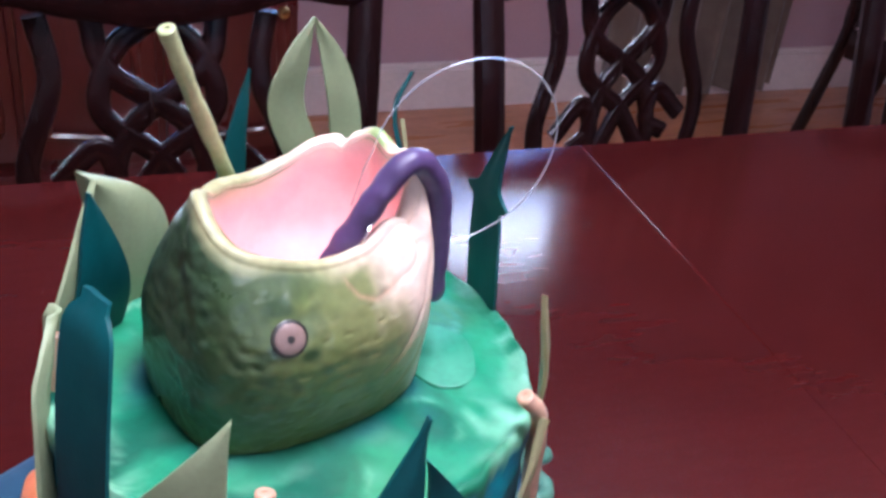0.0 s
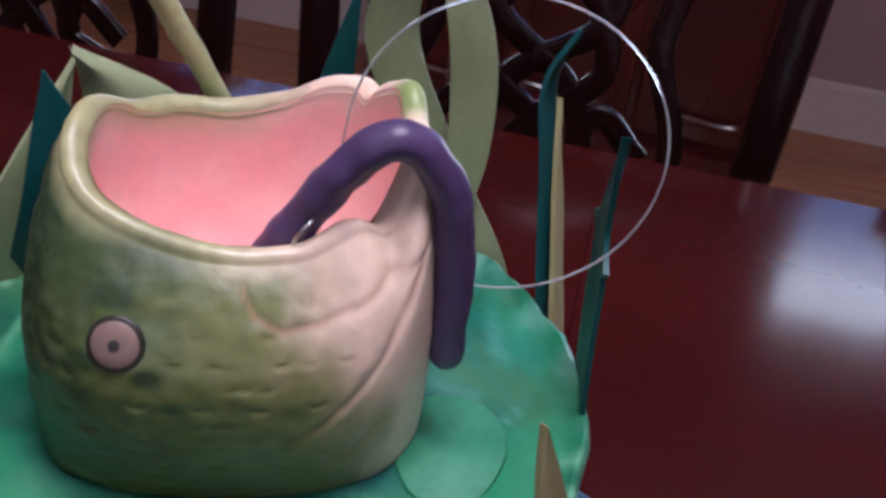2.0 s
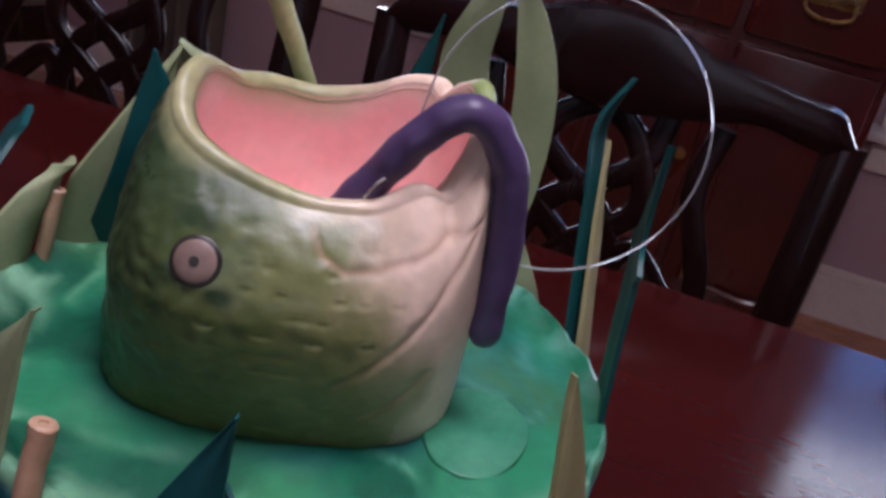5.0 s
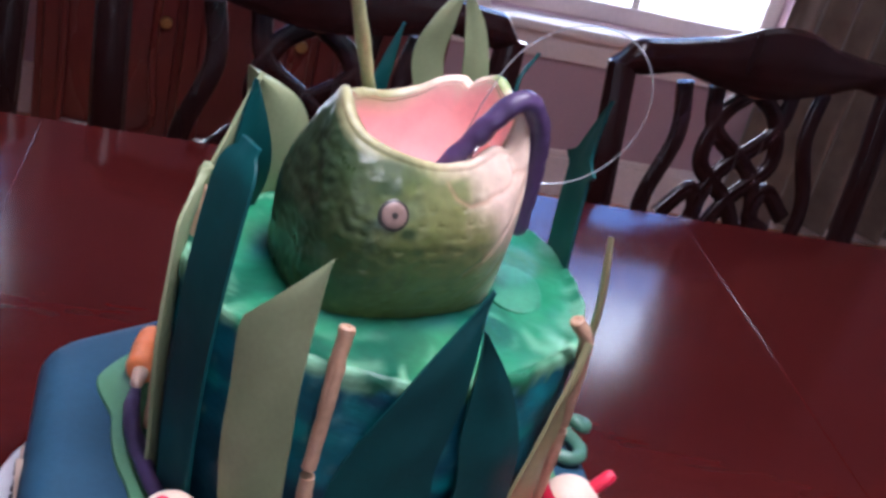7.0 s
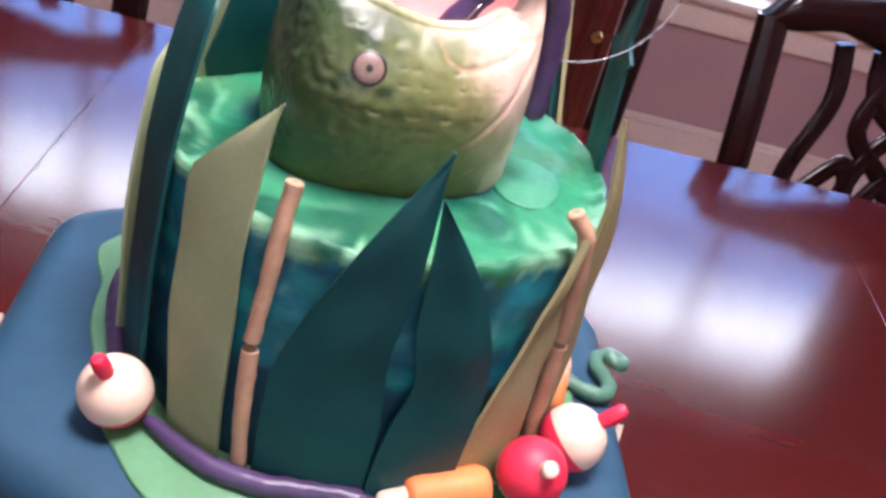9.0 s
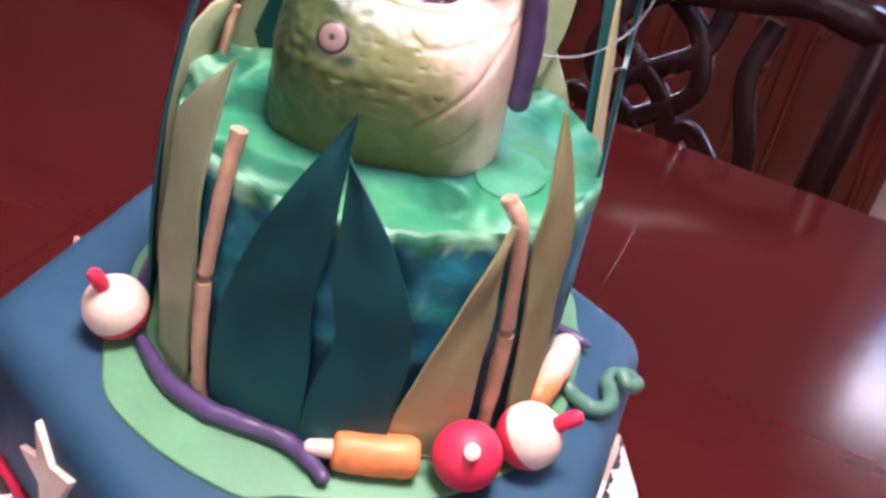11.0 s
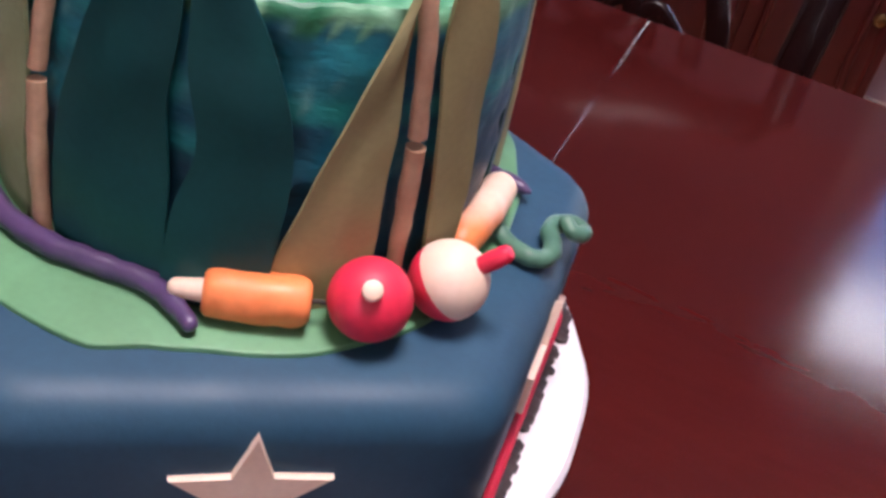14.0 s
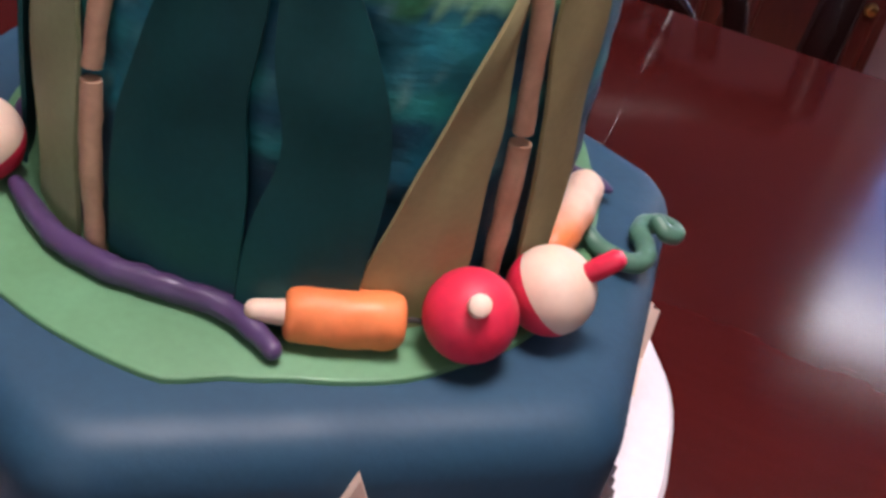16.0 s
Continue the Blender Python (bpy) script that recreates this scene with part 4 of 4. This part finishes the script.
def blade(mat, label, line, width, across, skew=0.0, peak=0.4, foot=0.8, point=1.6, blunt=0.0, seed=0.0, thick=0.0020, cup=0.0, lobe=0.0):
    """A free-standing blade along a few places; across: the direction, in degrees, in which it is broad."""
    pts = smooth_line(line, 9)
    N, M = len(pts) - 1, 6
    e = Vector((math.cos(radians(across)), math.sin(radians(across)), 0))
    out = Vector((e.y, -e.x, 0))
    bm, sheets = bmesh.new(), []
    for side in (0, 1):
        grid = []
        for j, p in enumerate(pts):
            s = j / N
            f = foot + (1 - foot) * math.sin(math.pi / 2 * s / peak) if s < peak else max(blunt, 1 - ((s - peak) / (1 - peak)) ** point)
            f *= 1 + lobe * math.exp(-((s - 0.69) / 0.04) ** 2)
            shift = skew * width / 2 * (1 - f) if s > peak else 0
            row = []
            for i in range(M + 1):
                q = -1 + 2 * i / M
                wave = 0.0012 * noise.noise((s * 4 + seed, q * 0.9, seed)) + cup * (q * q - 0.4)
                row.append(bm.verts.new(p + e * (q * width / 2 * max(f, 0.02) + shift) + out * (wave + (thick if side else 0) * (1 - 0.25 * abs(q)))))
            grid.append(row)
        sheets.append(grid)
    A, B = sheets
    for j in range(N):
        for i in range(M):
            bm.faces.new((A[j][i], A[j + 1][i], A[j + 1][i + 1], A[j][i + 1]))
            bm.faces.new((B[j][i], B[j][i + 1], B[j + 1][i + 1], B[j + 1][i]))
        for i in (0, M):
            bm.faces.new((A[j][i], B[j][i], B[j + 1][i], A[j + 1][i]))
    for j in (0, N):
        for i in range(M):
            bm.faces.new((A[j][i], A[j][i + 1], B[j][i + 1], B[j][i]))
    return tagged(part("leaf_blade", bm, mat, smooth=50), label, "cake decoration", "gum paste leaves round the cake")


F = BASE_Z + 0.002
blade(TEAL_LEAF, "tall dark teal leaf with a rounded bent top", [(-0.0975, -0.027, F), (-0.0985, -0.026, 0.92), (-0.0960, -0.023, 0.98), (-0.0885, -0.016, 1.024), (-0.081, -0.010, 1.041)], 0.028, 103, 0.0, 0.55, 0.95, 5.5, 0.50, 6)
blade(SAGE_LEAF, "sage leaf with its top curled round a reed", [(-0.0985, 0.004, F), (-0.0985, 0.010, 0.93), (-0.0935, 0.020, 0.982), (-0.0875, 0.027, 1.000), (-0.0825, 0.032, 1.008)], 0.024, 66, 0.3, 0.5, 0.8, 2.6, 0.35, 7, cup=-0.003)
blade(SAGE_LEAF, "broad curving sage leaf standing behind the fish", [(-0.0620, 0.080, F), (-0.0550, 0.078, 0.93), (-0.0400, 0.073, 0.985), (-0.0345, 0.072, 1.020), (-0.0400, 0.071, 1.042)], 0.046, 14, -0.75, 0.50, 0.75, 1.7, 0, 8, cup=-0.004)
blade(SAGE_LEAF, "sage leaf with a slanting top beside a dark one", [(-0.0830, 0.052, 0.90), (-0.0790, 0.046, 0.965), (-0.0710, 0.047, 1.005), (-0.0630, 0.052, 1.043)], 0.026, 40, 0.8, 0.62, 0.85, 1.1, 0, 16)
blade(TEAL_LEAF, DARK, [(-0.0760, 0.062, F + 0.01), (-0.0690, 0.056, 0.95), (-0.0570, 0.050, 1.0), (-0.0530, 0.052, 1.044)], 0.034, 24, -0.5, 0.5, 0.6, 1.6, 0, 9)
blade(SAGE_LEAF, "pale sage leaf crossing its twin at the tip", [(0.0790, 0.0610, 0.93), (0.0725, 0.0655, 0.968), (0.0540, 0.0710, 1.005), (0.0365, 0.0740, 1.045), (0.0380, 0.0710, 1.070), (0.0445, 0.0680, 1.089)], 0.0178, -8, 0.0, 0.45, 0.95, 2.4, 0, 10)
blade(SAGE_LEAF, "pale sage leaf crossing its twin at the tip", [(0.0590, 0.0645, 0.985), (0.0620, 0.0655, 1.012), (0.0605, 0.0670, 1.045), (0.0540, 0.0675, 1.070), (0.0450, 0.0680, 1.089)], 0.0145, -8, 0.0, 0.45, 0.45, 2.2, 0, 11)
blade(TEAL_LEAF, DARK, [(0.0135, 0.0935, 0.90), (0.0140, 0.0930, 0.97), (0.0150, 0.0920, 1.02), (0.0175, 0.0900, 1.061)], 0.025, 0, 0.75, 0.25, 0.9, 1.1, 0, 12)
blade(TEAL_LEAF, "thin dark teal leaf with a bent tip", [(0.0965, 0.034, F), (0.0925, 0.043, 0.95), (0.0860, 0.055, 1.015), (0.0820, 0.0600, 1.043), (0.0875, 0.0570, 1.062)], 0.0150, 58, 0.0, 0.4, 0.8, 1.8, 0, 13)
blade(OLIVE_LEAF, "narrow pale leaf against a dark one", [(0.1000, 0.029, F), (0.0965, 0.037, 0.94), (0.0900, 0.051, 1.0), (0.0855, 0.0590, 1.039)], 0.0120, 62, 0.0, 0.4, 0.85, 1.8, 0, 14)
blade(TEAL_LEAF, "dark teal leaf with a crumpled edge", [(0.0955, 0.002, F), (0.0935, -0.002, 0.95), (0.0890, -0.002, 1.012), (0.0870, -0.003, 1.035), (0.0830, -0.015, 1.068)], 0.0230, 82, 0.0, 0.4, 0.8, 1.8, 0, 15, lobe=0.85)


# ---------------------------------------------------------------- reeds
def reed(points, radius, mat, label, joint=None, hole=True):
    r = thing("reed", label, "cake decoration", "reeds round the cake")
    cut = len(points) if joint is None else joint + 1
    for i, seg in enumerate((points[:cut], points[cut - 1:])):
        if len(seg) > 1:
            line = smooth_line(seg, 8)
            if i:
                line = line[1:]
            part("reed_segment", tube(bmesh.new(), line, lambda s: radius * (1 + 0.06 * math.sin(s * 5) + (0.03 if s < 0.06 or s > 0.94 else 0)), 14, wobble=0.2, round_ends=False), mat, r)
    if hole:
        top = Vector(points[0])
        up = (top - Vector(points[1])).normalized()
        m = Matrix.Translation(top) @ up.to_track_quat("Z", "Y").to_matrix().to_4x4()
        part("reed_end", lathe(bmesh.new(), [(radius * 1.03, -0.002), (radius * 1.04, 0.0004), (radius * 0.80, 0.0009), (radius * 0.40, 0.0006), (radius * 0.36, -0.001), (0, -0.001)], 20), mat, r, "hollow cut end", m=m)
    return r


reed([(-0.0545, -0.0735, 0.9945), (-0.0575, -0.0775, 0.968), (-0.0605, -0.080, 0.931), (-0.0600, -0.0815, 0.900), (-0.0575, -0.0825, 0.868)], 0.0032, TWIG, "tan jointed fondant reed leaning on the tier", 2)
reed([(0.0495, -0.0795, 0.9945), (0.0572, -0.0815, 0.981), (0.0625, -0.0785, 0.936), (0.0640, -0.0770, 0.905), (0.0645, -0.0765, 0.869)], 0.0032, TWIG, "tan jointed fondant reed with a bent top", 2)
reed([(-0.0830, 0.0310, 0.999), (-0.0855, 0.0295, 0.984), (-0.0925, 0.0290, 0.93), (-0.0945, 0.028, 0.868)], 0.0025, TWIG, "tan fondant reed behind the tier's side", 2)
reed([(-0.0400, 0.0200, 1.1130), (-0.0300, 0.0248, 1.088), (-0.0130, 0.0330, 1.048), (0.0180, 0.0480, 0.970)], 0.0030, STEM_GREEN, "tall pale green hollow reed behind the fish")


# ---------------------------------------------------------------- bobbers, baits and worms
def bobber(place, axis, top, bottom, stick, label, r=0.0148, out=0.011):
    b = thing("bobber", label, "fishing bobber", "fondant bobbers on the cake")
    m = Matrix.Translation(place) @ Vector(axis).normalized().to_track_quat("Z", "Y").to_matrix().to_4x4()
    up = [(r * math.cos(a), r * math.sin(a)) for a in [radians(x) for x in range(-6, 90, 6)]] + [(0, r)]
    down = [(0, -r)] + [(r * 1.004 * math.cos(a), r * 1.004 * math.sin(a)) for a in [radians(x) for x in range(-84, -6, 6)]] + [(r * 0.985, -0.0016)]
    part("top_half", lathe(bmesh.new(), up, 40), top, b, m=m)
    part("lower_half", lathe(bmesh.new(), down, 40), bottom, b, m=m)
    part("stick", lathe(bmesh.new(), [(0.0032, r * 0.9), (0.0036, r + out * 0.3), (0.0034, r + out * 0.85), (0.0022, r + out), (0, r + out * 1.03)], 18), stick, b, m=m)
    return b


SEAT = BASE_Z + 0.0022 + 0.0148
bobber((-0.1045, -0.0525, SEAT), (-0.30, -0.31, 0.85), WHITE, RED, RED, "white and red fondant bobber with a red stick")
bobber((0.0590, -0.0985, SEAT), (0.0, -0.66, 0.74), RED, WHITE, WHITE, "red fondant bobber with a white knob facing out", out=0.005)
bobber((0.0850, -0.0785, SEAT), (0.62, -0.12, 0.70), WHITE, RED, RED, "white fondant bobber with a red stick", out=0.012)


def bait(a, b, r, label, knob=True):
    """A barrel-shaped orange bait from a to b, with a pale knob before its first end."""
    o = thing("bait", label, "cake decoration", "orange baits on the cake")
    a, b = Vector(a), Vector(b)
    d = (b - a).normalized()
    L = (b - a).length
    line = [a - d * 0.0035 + d * (L + 0.0065) * k / 40 for k in range(41)]
    end = lambda s: math.sqrt(1 - (1 - min(1, min(s, 1 - s) / 0.10)) ** 2)
    part("bait_body", tube(bmesh.new(), line, lambda s: r * (0.70 + 0.22 * end(s) + 0.08 * math.sin(math.pi * s)), 24, wobble=0.10, round_ends=False), ORANGE, o)
    if knob:
        part("bait_knob", tube(bmesh.new(), [a - d * 0.012, a - d * 0.009, a - d * 0.006, a - d * 0.003], lambda s: 0.0034 + 0.0008 * s, 16), WHITE, o, "ivory knob")
    return o


LIE = BASE_Z + 0.0022
bait((0.0075, -0.1050, LIE + 0.0092), (0.0365, -0.1010, LIE + 0.0092), 0.0092, "orange barrel bait with an ivory knob")
c2 = thing("bait", "orange bait with a window sheen painted towards its ivory rounded end", "cake decoration", "orange baits on the cake")
bm = tube(bmesh.new(), [Vector((0.0880, -0.0440, LIE + 0.0075)).lerp(Vector((0.1010, -0.0120, LIE + 0.0150)), k / 24) for k in range(25)], lambda s: 0.0074 + 0.0012 * math.sin(math.pi * s), 24, wobble=0.08)
# window sheen put into the tint: orange pales upwards and towards the ivory end
paint(part("bait_body", bm, SHEEN_PEACH, c2, "orange body fading to a painted ivory sheen", smooth=80), lambda p: lerp((0.86, 0.25, 0.08), (0.84, 0.60, 0.46), (p.y + 0.046) / 0.030 + 90 * (p.z - LIE - 0.015) + 0.15 * noise.noise(p * 200)))
bait((-0.0900, 0.0640, LIE + 0.0085), (-0.0790, 0.0880, LIE + 0.0085), 0.0085, "orange barrel bait beside the tier")


def rope(name, points, radius, mat, label, taper=0.35, wobble=0.2):
    return tagged(part(name, tubed(points, lambda s: radius * (1 - taper * abs(2 * s - 1) ** 3), 8, sides=14, wobble=wobble), mat), label, "cake decoration")


P = LIE + 0.0042
rope("fondant_worm", [(-0.0905, -0.0585, P), (-0.073, -0.0795, P), (-0.055, -0.0915, P), (-0.036, -0.0965, P), (-0.018, -0.1000, P), (-0.008, -0.1060, P), (0.0030, -0.1175, P)], 0.0044, PURPLE, "purple fondant worm lying round the tier's foot")
rope("fondant_worm", [(-0.020, -0.0990, P), (-0.012, -0.1010, P), (-0.006, -0.1025, P)], 0.0030, PURPLE, "thin purple worm end touching the bait")
rope("fondant_worm", [(-0.0955, 0.052, P), (-0.1010, 0.036, P), (-0.1035, 0.015, P), (-0.1030, -0.008, P), (-0.1010, -0.030, P)], 0.0044, PURPLE, "purple fondant worm along the tier's side")
rope("fondant_worm", [(0.0930, 0.0235, P), (0.1020, 0.0175, P), (0.1100, 0.0130, P), (0.1160, 0.0095, P)], 0.0034, PURPLE, "short purple worm tail by the tier", 0.5)
G = BASE_Z + 0.0048
rope("curled_worm", [(0.1030, -0.0225, G + 0.002), (0.1090, -0.0305, G), (0.1170, -0.0365, G), (0.1250, -0.0335, G), (0.1270, -0.0240, G), (0.1260, -0.0150, G), (0.1300, -0.0085, G + 0.0005), (0.1365, -0.0085, G + 0.001), (0.1395, -0.0145, G + 0.002), (0.1350, -0.0185, G + 0.004), (0.1310, -0.0150, G + 0.006)], 0.0040, CURL_GREEN, "moss green fondant worm curled at its end", 0.2)
tagged(part("bait_thread", tubed([(0.0370, -0.1005, LIE + 0.008), (0.041, -0.100, LIE + 0.010), (0.046, -0.0995, LIE + 0.010)], 0.0009, 6, sides=8), DARK_LINE), "short dark thread between bait and bobber", "thread")
